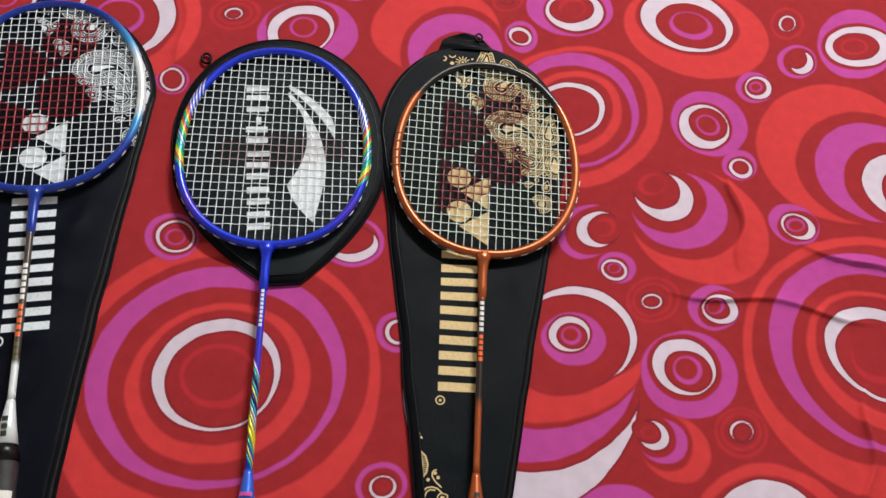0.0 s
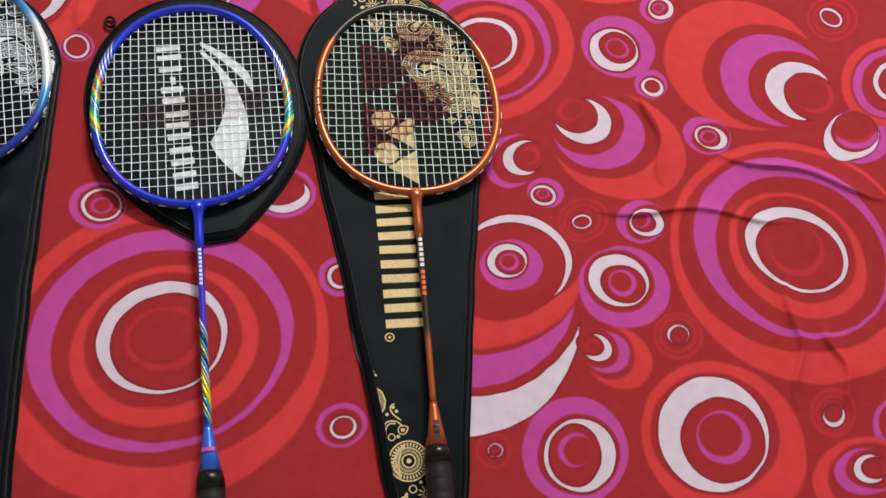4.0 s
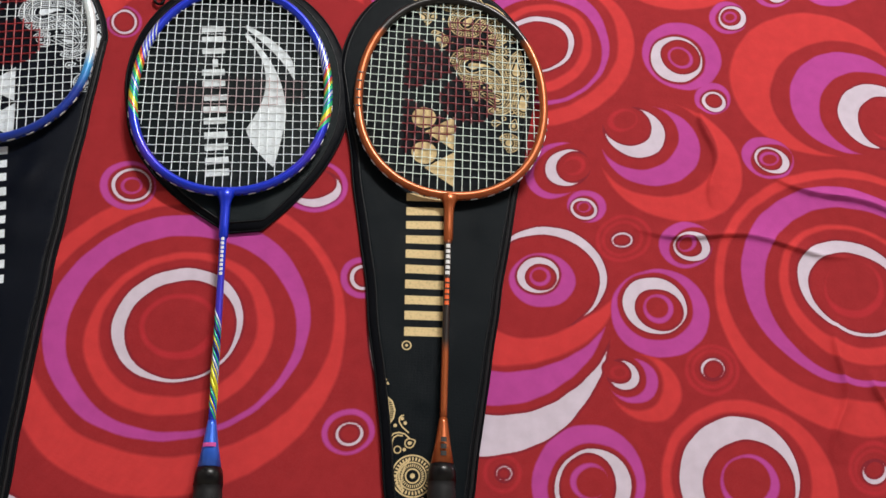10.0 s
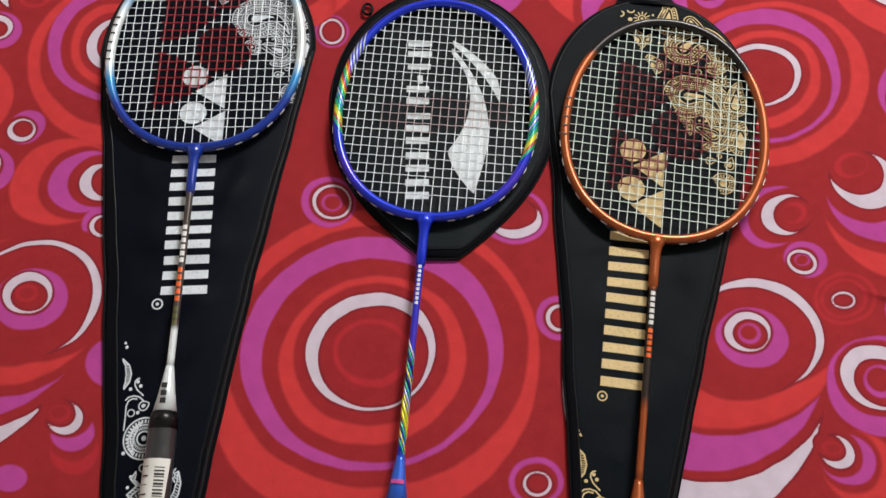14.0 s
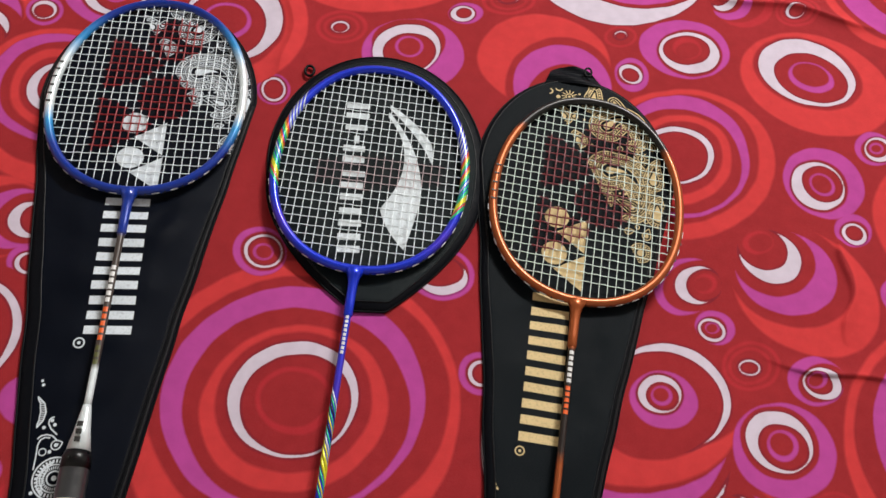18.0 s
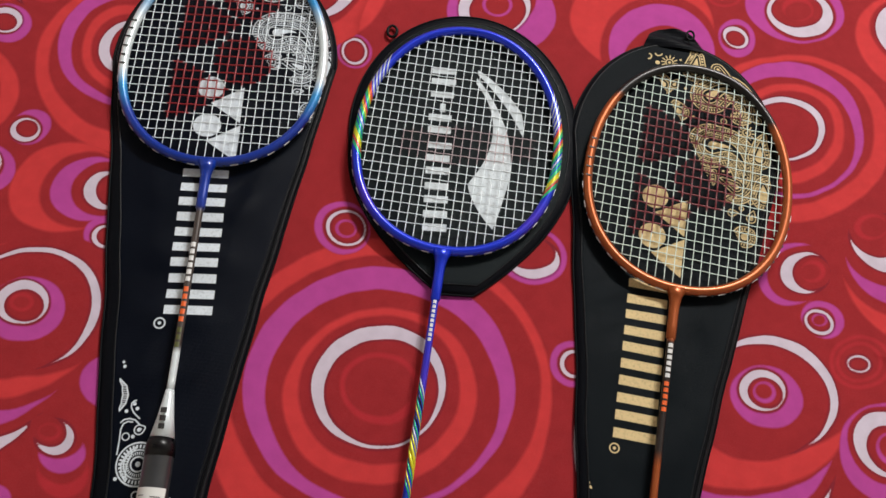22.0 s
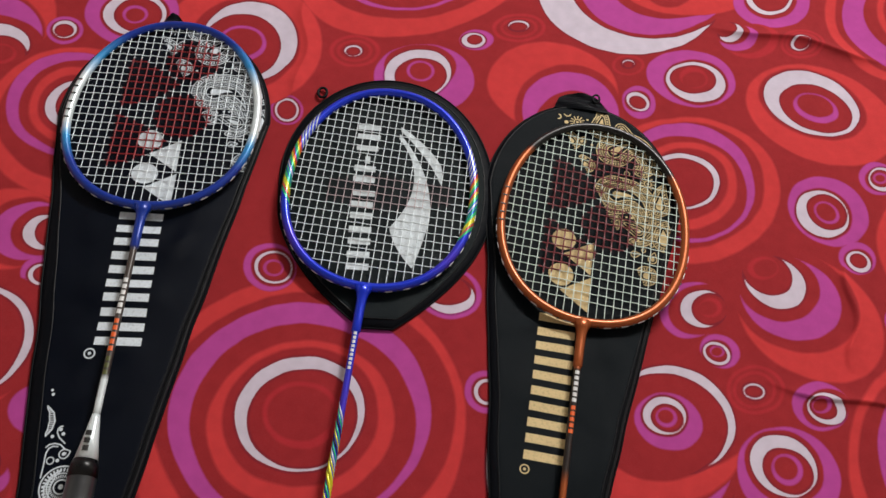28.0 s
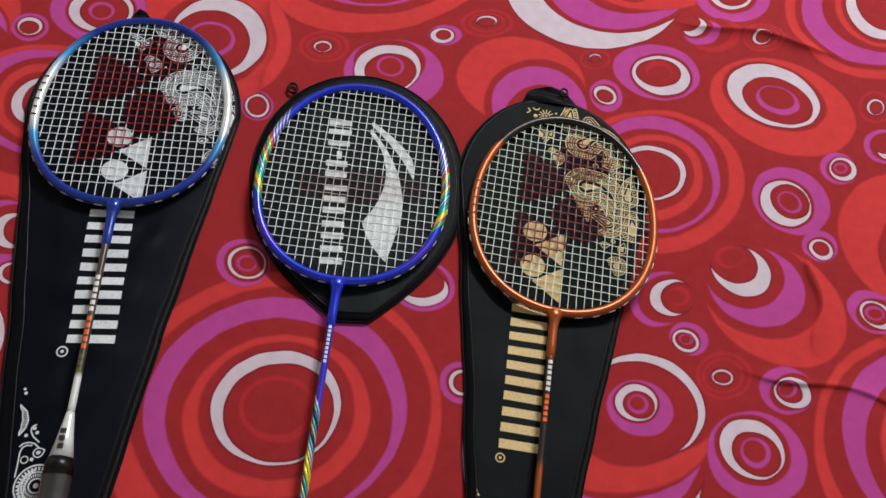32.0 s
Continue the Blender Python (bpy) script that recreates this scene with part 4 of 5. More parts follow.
LARGE_DROPS = (
    (0.0205, (0.050, 0.424), (0.065, 0.442), (0.082, 0.438), (0.092, 0.422), (0.089, 0.408), (0.080, 0.405), (0.077, 0.413)),
    (0.0252, (0.057, 0.367), (0.079, 0.372), (0.095, 0.353), (0.098, 0.330), (0.090, 0.313), (0.075, 0.310)),
    (0.0129, (0.033, 0.453), (0.034, 0.472), (0.028, 0.484)),
    (0.0122, (0.108, 0.365), (0.108, 0.383), (0.112, 0.397)),
    (0.0136, (0.116, 0.322), (0.114, 0.337), (0.117, 0.348)))
SMALL_DROPS = (
    (0.0088, (0.087, 0.326), (0.073, 0.332), (0.065, 0.333)), (0.0109, (0.022, 0.399), (0.016, 0.412)), (0.0116, (0.002, 0.428), (-0.008, 0.446)),
    (0.0116, (0.100, 0.275), (0.108, 0.283)), (0.0095, (0.057, 0.332), (0.065, 0.323)), (0.0051, (0.105, 0.296), (0.107, 0.306)),
    (0.0048, (0.103, 0.409), (0.098, 0.417)), (0.0075, (0.057, 0.462), (0.072, 0.455)), (0.0048, (0.014, 0.431), (0.017, 0.439)), (0.0041, (0.085, 0.297), (0.092, 0.299)))
LOW_DROPS = (
    (0.0185, (-0.0195, -0.068), (-0.0150, -0.0635)), (0.0046, (-0.0225, -0.0395), (-0.0172, -0.0372)), (0.0075, (0.0106, -0.1400), (0.0050, -0.1370), (0.0035, -0.1430)),
    (0.0125, (0.0135, -0.1640), (0.0235, -0.1520)), (0.0190, (-0.012, -0.128), (-0.014, -0.150)), (0.0100, (-0.012, -0.175), (0.004, -0.182)))
SUNS, LOW_SUNS = ((0.006, 0.457, 0.0085), (0.093, 0.392, 0.0085)), ((-0.0056, -0.0986, 0.0080), (0.0066, -0.1004, 0.0065), (0.004, -0.192, 0.0085))
BEADS = ((0.0688, 0.3997, 0.0030), (0.0640, 0.3383, 0.0024), (0.0944, 0.3041, 0.0022), (0.1030, 0.3137, 0.0024), (0.048, 0.4526, 0.0015), (0.026, 0.4292, 0.0015), (0.0372, 0.3961, 0.0015),
         (0.0786, 0.3408, 0.0013), (0.0727, 0.3405, 0.0013), (0.0794, 0.3484, 0.0012), (0.0911, 0.3337, 0.0013), (0.083, 0.459, 0.0014), (0.017, 0.463, 0.0013))
LOW_BEADS = ((-0.0355, -0.0238, 0.0016), (-0.0330, -0.0453, 0.0030), (-0.0270, -0.0452, 0.0016), (-0.0106, -0.0877, 0.0015), (-0.0181, -0.0931, 0.0032), (-0.0293, -0.0175, 0.0016), (-0.0265, -0.0215, 0.0016),
             (-0.0366, -0.0800, 0.0016), (0.0220, -0.1380, 0.0016), (0.0115, -0.1516, 0.0030), (-0.0440, 0.0190, 0.0013), (-0.0425, 0.0150, 0.0015), (-0.0280, -0.1000, 0.0014), (-0.0300, -0.1090, 0.0014))
LOW_CURVES = (
    ((-0.0300, -0.0150), (-0.0318, -0.0170), (-0.0318, -0.0205), (-0.0292, -0.0250), (-0.0235, -0.0300)), ((-0.0300, -0.0150), (-0.0282, -0.0146)),
    ((-0.0390, -0.0335), (-0.0365, -0.0310), (-0.0320, -0.0300), (-0.0270, -0.0312), (-0.0225, -0.0352)), ((-0.0365, -0.0345), (-0.0330, -0.0325), (-0.0290, -0.0330)),
    ((-0.0365, -0.0345), (-0.0380, -0.0390), (-0.0378, -0.0480), (-0.0382, -0.0600)), ((0.0005, -0.0800), (-0.0010, -0.0850), (0.0015, -0.0890)), ((0.0020, -0.0810), (0.0022, -0.0840), (0.0040, -0.0855)))
LOW_LEAVES = (
    ((-0.0450, 0.0040), (-0.0385, -0.0020), (-0.0360, -0.0100), (-0.0372, -0.0175), (-0.0415, -0.0235)),
    ((-0.0220, -0.0530), (-0.0295, -0.0590), (-0.0335, -0.0680), (-0.0325, -0.0760), (-0.0280, -0.0820)),
    ((0.0125, -0.0975), (0.0150, -0.1070), (0.0135, -0.1170), (0.0090, -0.1240), (0.0010, -0.1275)),
    ((0.0240, -0.1230), (0.0190, -0.1270), (0.0120, -0.1290), (0.0040, -0.1290)),
    ((-0.0240, -0.0960), (-0.0280, -0.1020), (-0.0220, -0.1080), (-0.0300, -0.1150), (-0.0240, -0.1220)))


def paisley_field(ink, inside, drops, suns, beads, turn, about, to, curves=(), leaves=()):
    """The paisley print, turned about a point and set down at another, cut off outside its field."""
    before = ink.f.copy()
    c, s = math.cos(radians(turn)), math.sin(radians(turn))

    def put(p):
        u, v = p[0] - about[0], p[1] - about[1]
        return to[0] + u * c - v * s, to[1] + u * s + v * c

    for high, *spine in drops:
        ink.drop(high, *[put(p) for p in spine])
    for x, y, r in suns:
        ink.daisy(*put((x, y)), r)
    for x, y, r in beads:
        if r > 0.002:
            ink.ring(*put((x, y)), r, 0.0010)
        else:
            ink.disc(*put((x, y)), r)
    for line in curves:
        ink.stroke([put(p) for p in line], 0.0012)
    for line in leaves:
        ink.leaf([put(p) for p in line])
    ink.f = np.where(inside > 0.0006, ink.f, before)


def emblem(ink, x, y, k=1.0):
    """Two discs, each with a wedge beside it."""
    for dy in (0.0, -0.041 * k):
        ink.disc(x, y + dy, 0.0122 * k)
        wedge = [(x + 0.001, y + dy - 0.0165 * k), (x + 0.031 * k, y + dy + 0.002 * k), (x + 0.030 * k, y + dy - 0.037 * k)]
        ink.polygon(wedge)
        ink.disc(x, y + dy, 0.0150 * k, erase=True)
        ink.disc(x, y + dy, 0.0122 * k)
    ink.disc(x + 0.001, y - 0.041 * k, 0.0122 * k)


def word_bars(ink, x0, x1, tops, size):
    """Plain bars, two for each letter of a word that runs down the cover."""
    for y in tops:
        ink.bar(x0, y - size * 0.32, x1, y)
        ink.bar(x0, y - size * 0.90, x1, y - size * 0.58)


# ---- covers ----
class CoverShape:
    """The outline of a cover. Its rim, of the width given (more by left and right below the round top), lies round the front panel."""

    def __init__(self, yc, cx, a, b, yb, cb, wb, taper, rim=0.005, left=0.0, right=0.0):
        self.yc, self.cx, self.a, self.b, self.yb, self.cb, self.wb, self.taper = yc, cx, a, b, yb, cb, wb, taper
        self.rim, self.left, self.right = rim, left, right

    def edge(self, y, f):
        """The left and right x at height y; f runs from 0, the outline, to 1, the front panel's edge."""
        inset = self.rim * f
        if y >= self.yc:
            h = (self.a - inset) * math.sqrt(max(0.0, 1 - ((y - self.yc) / (self.b - inset)) ** 2))
            return self.cx - h, self.cx + h
        u = max(0.0, min(1.0, (self.yc - y) / (self.yc - self.yb)))
        h = self.a - (self.a - self.wb) * self.taper(u) - inset
        c = self.cx + (self.cb - self.cx) * u
        sway = 0.0007 * min(1.0, u * 6) * (math.sin(y * 47 + self.yb * 90) + 0.5 * math.sin(y * 83 + 1))
        wide = f * min(1.0, u * 3.0)
        return c - h + sway + self.left * wide, c + h + sway * math.sin(y * 29 + 2) - self.right * wide

    def rows(self, f, n_low, n_high):
        inset = self.rim * f
        ys = [self.yb + inset + (self.yc - self.yb - inset) * i / n_low for i in range(n_low)]
        return ys + [self.yc + (self.b - inset) * math.sin(0.5 * math.pi * i / n_high) * 0.99999 for i in range(n_high + 1)]

    def loop(self, f, n_low=60, n_high=40):
        ys = self.rows(f, n_low, n_high)
        right = [(self.edge(y, f)[1], y) for y in ys]
        left = [(self.edge(y, f)[0], y) for y in ys[:-1]]
        return right + left[::-1]


def wrinkles(X, Y, seed, amount):
    """Soft creases: a few crossing waves, broken up so that they come and go."""
    rng = np.random.RandomState(seed)
    z = np.zeros(X.shape)
    for i in range(11):
        t, k, ph = rng.uniform(0, math.pi), rng.uniform(18, 60) if i < 8 else rng.uniform(70, 130), rng.uniform(0, 6.28, 3)
        u, v = X * math.cos(t) + Y * math.sin(t), Y * math.cos(t) - X * math.sin(t)
        gate = np.clip(np.sin(v * k * 0.35 + ph[1]) * np.sin(u * k * 0.2 + ph[2]), 0, 1)
        z += gate * np.abs(np.sin(u * k + ph[0] + 0.8 * np.sin(v * k * 0.4))) ** 3 * rng.uniform(0.4, 1.0) * (1.0 if i < 8 else 0.35)
    return np.tanh(z * 0.8) * amount


def cover(name, m, shape, cloth, height, draw, seed, label, n_low, n_high, n_col, crease_high=0.0030):
    thing = empty_thing(name, m, label, "racket cover", "racket covers")
    ys = np.array(shape.rows(1.0, n_low, n_high))
    edges = np.array([shape.edge(y, 1.0) for y in ys])
    s = np.linspace(0, 1, n_col)
    X = edges[:, :1] + (edges[:, 1:] - edges[:, :1]) * s[None, :]
    Y = np.repeat(ys[:, None], n_col, axis=1)
    rim = np.minimum(np.minimum(s, 1 - s)[None, :] * (edges[:, 1:] - edges[:, :1]), np.minimum(ys - ys[0], (ys[-1] - ys) * 2)[:, None])
    low = np.clip(1 - rim / 0.003, 0, 1)
    Z = height * (0.86 - 0.04 * low ** 2 + 0.14 * np.clip(rim / 0.035, 0, 1)) + wrinkles(X, Y, seed, crease_high) * (0.12 + 0.88 * np.clip(rim / 0.03, 0, 1))
    ink = Ink(X, Y)
    draw(ink)
    rows, cols = X.shape
    ids = np.arange(rows * cols).reshape(rows, cols)
    quads = np.stack([ids[:-1, :-1], ids[:-1, 1:], ids[1:, 1:], ids[1:, :-1]], axis=-1).reshape(-1, 4)
    me = mesh_from("front_panel", np.stack([X, Y, Z], axis=-1).reshape(-1, 3).tolist(), quads.tolist(), cloth)
    mark(me, "ink", np.clip(ink.f, -0.01, 0.01).ravel())
    part("front_panel", me, thing)
    loops = [(shape.loop(0.12), 0.0004), (shape.loop(0.0), height * 0.10), (shape.loop(0.05), height * 0.32), (shape.loop(0.45), height * 0.62), (shape.loop(0.85), height * 0.78), (shape.loop(1.06), height * 0.80)]
    verts, faces = [], []
    for pts, z in loops:
        verts += [(x, y, z) for x, y in pts]
    n = len(loops[0][0])
    for k in range(len(loops) - 1):
        for i in range(n):
            j = (i + 1) % n
            faces.append((k * n + i, k * n + j, (k + 1) * n + j, (k + 1) * n + i))
    faces.append(tuple(range(n))[::-1])
    part("gusset", mesh_from("gusset", verts, faces, NYLON_PLAIN), thing, "dull black bound edge")
    part("piping", mesh_from("piping", *tube([(x, y, height * 0.36) for x, y in shape.loop(0.06)], 0.0010, 6, True), PIPING), thing)
    part("seam", mesh_from("seam", *tube([(x, y, height * 0.84) for x, y in shape.loop(1.0)], 0.0008, 6, True), SEAM), thing)
    return thing


def full_cover_taper(u):
    return 1 - (1 - u) ** 1.2


def head_cover_taper(u):
    return u ** 2.4


def draw_white_cover(ink):
    emblem(ink, 0.0, 0.3005, 1.05)
    word_bars(ink, -0.016, 0.0265, (0.209, 0.1785, 0.148, 0.1175, 0.087), 0.0265)
    ink.ring(-0.018, 0.0545, 0.0046, 0.0014)
    ink.disc(-0.018, 0.0545, 0.0016)
    upper = (ink.X - (-0.018)) * 0.882 - (0.463 - ink.Y) * 0.468
    paisley_field(ink, upper, LARGE_DROPS + SMALL_DROPS, SUNS, BEADS, 0, (0, 0), (-0.001, 0.003))
    lower = (0.026 - ink.Y) * 0.53 - (ink.X + 0.046) * 0.85
    lower = np.minimum(lower, ink.X + 0.0490 - (0.023 - ink.Y) * 0.085)
    paisley_field(ink, lower, LOW_DROPS, LOW_SUNS, LOW_BEADS, 0, (0, 0), (0, 0), LOW_CURVES, LOW_LEAVES)


def draw_gold_cover(ink):
    emblem(ink, -0.004, 0.273, 1.03)
    word_bars(ink, -0.0205, 0.0165, (0.1835, 0.152, 0.1205, 0.089, 0.0575), 0.0275)
    ink.ring(-0.018, 0.0235, 0.0040, 0.0012)
    ink.disc(-0.018, 0.0235, 0.0014)
    upper = (ink.X - 0.0060) * 0.878 - (0.3772 - ink.Y) * 0.478
    paisley_field(ink, upper, LARGE_DROPS + SMALL_DROPS, SUNS, BEADS, -2.0, (0.0573, 0.3940), (0.0468, 0.3690))
    ink.disc(-0.0146, 0.4314, 0.0024)
    for x, y, a in ((-0.0250, 0.438, -80), (-0.0144, 0.444, -160)):
        ink.stroke([(x + 0.0036 * math.cos(radians(a + 30 * k)), y + 0.0036 * math.sin(radians(a + 30 * k))) for k in range(6)], 0.0015)
    lower = (-0.005 - ink.Y) * 0.50 - (ink.X + 0.037) * 0.866
    lower = np.minimum(lower, ink.X + 0.0410 - (-0.005 - ink.Y) * 0.085)
    paisley_field(ink, lower, LOW_DROPS, LOW_SUNS, LOW_BEADS, 0, (0, 0), (0.0085, -0.0277), LOW_CURVES, LOW_LEAVES)


def draw_head_cover(ink):
    word_bars(ink, -0.0305, -0.0055, (0.2455,), 0.022)
    for k, y in enumerate((0.217, 0.203, 0.190, 0.158, 0.144, 0.113, 0.083)):
        if k == 1:
            ink.bar(-0.0205, y - 0.010, -0.0150, y)
        elif k in (0, 3):
            ink.bar(-0.0305, y - 0.007, -0.0070, y)
        else:
            word_bars(ink, -0.0315, -0.0085, (y,), 0.024)
    t = np.linspace(0, 1, 15)

    def bend(p, q, r):
        return [((1 - k) ** 2 * p[0] + 2 * k * (1 - k) * q[0] + k * k * r[0], (1 - k) ** 2 * p[1] + 2 * k * (1 - k) * q[1] + k * k * r[1]) for k in t]

    ink.polygon(bend((0.0155, 0.236), (0.056, 0.185), (0.051, 0.125)) + bend((0.050, 0.120), (0.043, 0.09), (0.035, 0.066))
                + bend((0.035, 0.066), (0.014, 0.090), (0.010, 0.113)) + bend((0.012, 0.117), (0.036, 0.150), (0.033, 0.185)) + bend((0.033, 0.185), (0.031, 0.208), (0.015, 0.229)))
    ink.polygon(bend((0.0165, 0.246), (0.050, 0.222), (0.062, 0.197)) + bend((0.063, 0.190), (0.064, 0.180), (0.063, 0.170)) + bend((0.060, 0.176), (0.050, 0.205), (0.0165, 0.240)))


def at_bed(x, y, deg, z=0.0, tip=0.0):
    """A pose on the bed whose own y axis points deg from the bed's x axis and dips by tip."""
    return pose(x, y, z, 0, 0, deg - 90) @ pose(0, 0, 0, -tip)


WHITE_COVER_AT, GOLD_COVER_AT, HEAD_COVER_AT = at_bed(-0.1692, -0.1852, 104.77), at_bed(0.2310, -0.1550, 94.88), at_bed(0.0406, -0.0361, 102.73)
WHITE_SHAPE = CoverShape(0.335, 0.0095, 0.112, 0.137, -0.235, -0.0145, 0.0315, full_cover_taper, 0.005, 0.009, 0.004)
GOLD_SHAPE = CoverShape(0.330, 0.0125, 0.107, 0.134, -0.245, 0.002, 0.024, full_cover_taper, 0.005, 0.004, 0.004)
HEAD_SHAPE = CoverShape(0.175, 0.0050, 0.1147, 0.141, 0.0, 0.003, 0.0155, head_cover_taper, 0.010)
white_cover = cover("racket_cover", WHITE_COVER_AT, WHITE_SHAPE, NYLON_WHITE, 0.0078, draw_white_cover, 11,
                    "black nylon full-length racket cover with white paisley corner", 760, 260, 260)
gold_cover = cover("racket_cover", GOLD_COVER_AT, GOLD_SHAPE, NYLON_GOLD, 0.0078, draw_gold_cover, 12,
                   "black nylon full-length racket cover with gold paisley corner", 760, 260, 260)
head_cover = cover("racket_head_cover", HEAD_COVER_AT, HEAD_SHAPE, NYLON_HEAD, 0.0068, draw_head_cover, 13,
                   "black nylon head cover with white blade emblem under ultramarine racket", 150, 170, 180, 0.0026)


def zip_line(thing, shape, height, f, y0, y1):
    """Zip tape with its teeth along the right edge of a full-length cover."""
    pts = [(shape.edge(y, f)[1], y, height) for y in np.linspace(y0, y1, 40)]
    part("zip_tape", mesh_from("zip_tape", *tube(pts, 0.0028, 8, flat=0.35), ZIP_TAPE), thing)
    pts = [(x - 0.0005, y, z + 0.001) for x, y, z in pts]
    part("zip_teeth", mesh_from("zip_teeth", *tube(pts, 0.0011, 6), PIPING), thing)


def hanging_loop(thing, x, y, deg, width, out):
    """A short length of webbing, doubled over and lying flat past the cover's top."""
    bm = bmesh.new()
    bmesh.ops.create_grid(bm, x_segments=8, y_segments=10, size=0.5)
    for v in bm.verts:
        u, w = v.co.x, v.co.y + 0.5
        v.co = (u * width * math.sqrt(1 - 0.8 * w * w) + 0.0015 * math.sin(w * 5), -0.008 + w * (out + 0.008), 0.0085 - 0.0025 * w + 0.0022 * math.sin(w * 7 + u * 3) + 0.0015 * math.cos(u * 6))
    bmesh.ops.solidify(bm, geom=bm.faces[:], thickness=0.0035)
    me = bpy.data.meshes.new("hanging_loop")
    bm.to_mesh(me)
    bm.free()
    me.materials.append(NYLON_PLAIN)
    part("hanging_loop", me, thing, "folded black webbing loop").matrix_local = pose(x, y, 0, 0, 0, deg)


zip_line(white_cover, WHITE_SHAPE, 0.0056, 0.55, -0.22, 0.33)
zip_line(gold_cover, GOLD_SHAPE, 0.0056, 0.55, -0.23, 0.33)
hanging_loop(white_cover, 0.000, 0.470, 6, 0.024, 0.016)
hanging_loop(gold_cover, 0.000, 0.461, 2, 0.062, 0.017)
pull = [(0.016 + 0.004 * math.cos(a), 0.470 + 0.006 * math.sin(a), 0.012) for a in np.linspace(0, 2 * math.pi, 14, endpoint=False)]
part("zip_pull", mesh_from("zip_pull", *tube(pull, 0.0013, 6, True), PIPING), gold_cover, "small black zip pull")
ring_pts = [(-0.0745 + 0.005 * math.cos(t), 0.2890 + 0.007 * math.sin(t), 0.004) for t in np.linspace(0, 2 * math.pi, 16, endpoint=False)]
part("zip_pull", mesh_from("zip_pull", *tube(ring_pts, 0.0016, 6, True), PIPING), head_cover, "small black zip pull ring")


# ---- rackets ----
HEAD_A, HEAD_B, HEAD_Y, HEAD_TAPER, HEAD_ROUND = 0.0978, 0.1247, 0.1297, -0.055, 2.14


def head_point(t, grow=0.0):
    """The head's centre line, a little wider below its middle; t runs once round, from the right."""
    c, s = math.cos(t), math.sin(t)
    n = 2 / HEAD_ROUND
    x = (HEAD_A + grow) * math.copysign(abs(c) ** n, c) * (1 + HEAD_TAPER * s)
    return x, HEAD_Y + (HEAD_B + grow) * math.copysign(abs(s) ** n, s)


def head_half_width(y):
    s = min(1.0, abs((y - HEAD_Y) / (HEAD_B - 0.004)))
    return (HEAD_A - 0.004) * (1 - s ** HEAD_ROUND) ** (1 / HEAD_ROUND) * (1 + HEAD_TAPER * math.copysign(s ** (HEAD_ROUND / 2), y - HEAD_Y))


def head_half_height(x):
    s = min(1.0, abs(x / (HEAD_A - 0.004)))
    return (HEAD_B - 0.004) * (1 - s ** HEAD_ROUND) ** (1 / HEAD_ROUND)


def stencil_wedges(x, y):
    """Two discs, each with a blunt wedge beside it, sprayed large across the strings."""
    for disc_y, mid, half in ((0.2020, 0.1645, 0.0360), (0.1220, 0.0840, 0.0345)):
        if math.hypot(x - 0.0190, y - disc_y) < 0.0305:
            return 1.0
        u = (x + 0.0490) / 0.0610
        if 0 <= u <= 1 and abs(y - mid) < half * (1 - u ** 1.5):
            return 1.0
    return 0.0


def stencil_wedges_aside(x, y):
    return stencil_wedges(x + 0.002, y)


def stencil_band(x, y):
    return 0.55 if -0.055 < x < 0.075 and abs(y - 0.118 - 0.1 * x) < 0.022 - 0.12 * abs(x) else 0.0


def string_mesh(name, pts, gut, stencil):
    verts, faces = tube(pts, [0.00046 + (0.00034 if stencil(p[0], p[1]) > 0.8 else 0.0) for p in pts], 5)
    me = mesh_from(name, verts, faces, gut)
    mark(me, "ink", [stencil(p[0], p[1]) for p in pts for _ in range(5)])
    return me


def lacquered(name, pts, radii, mat, sides=14, flat=1.0, closed=False):
    verts, faces = tube(pts, radii, sides, closed, flat)
    me = mesh_from(name, verts, faces, mat)
    mark(me, "along", [v[1] for v in verts])
    return me


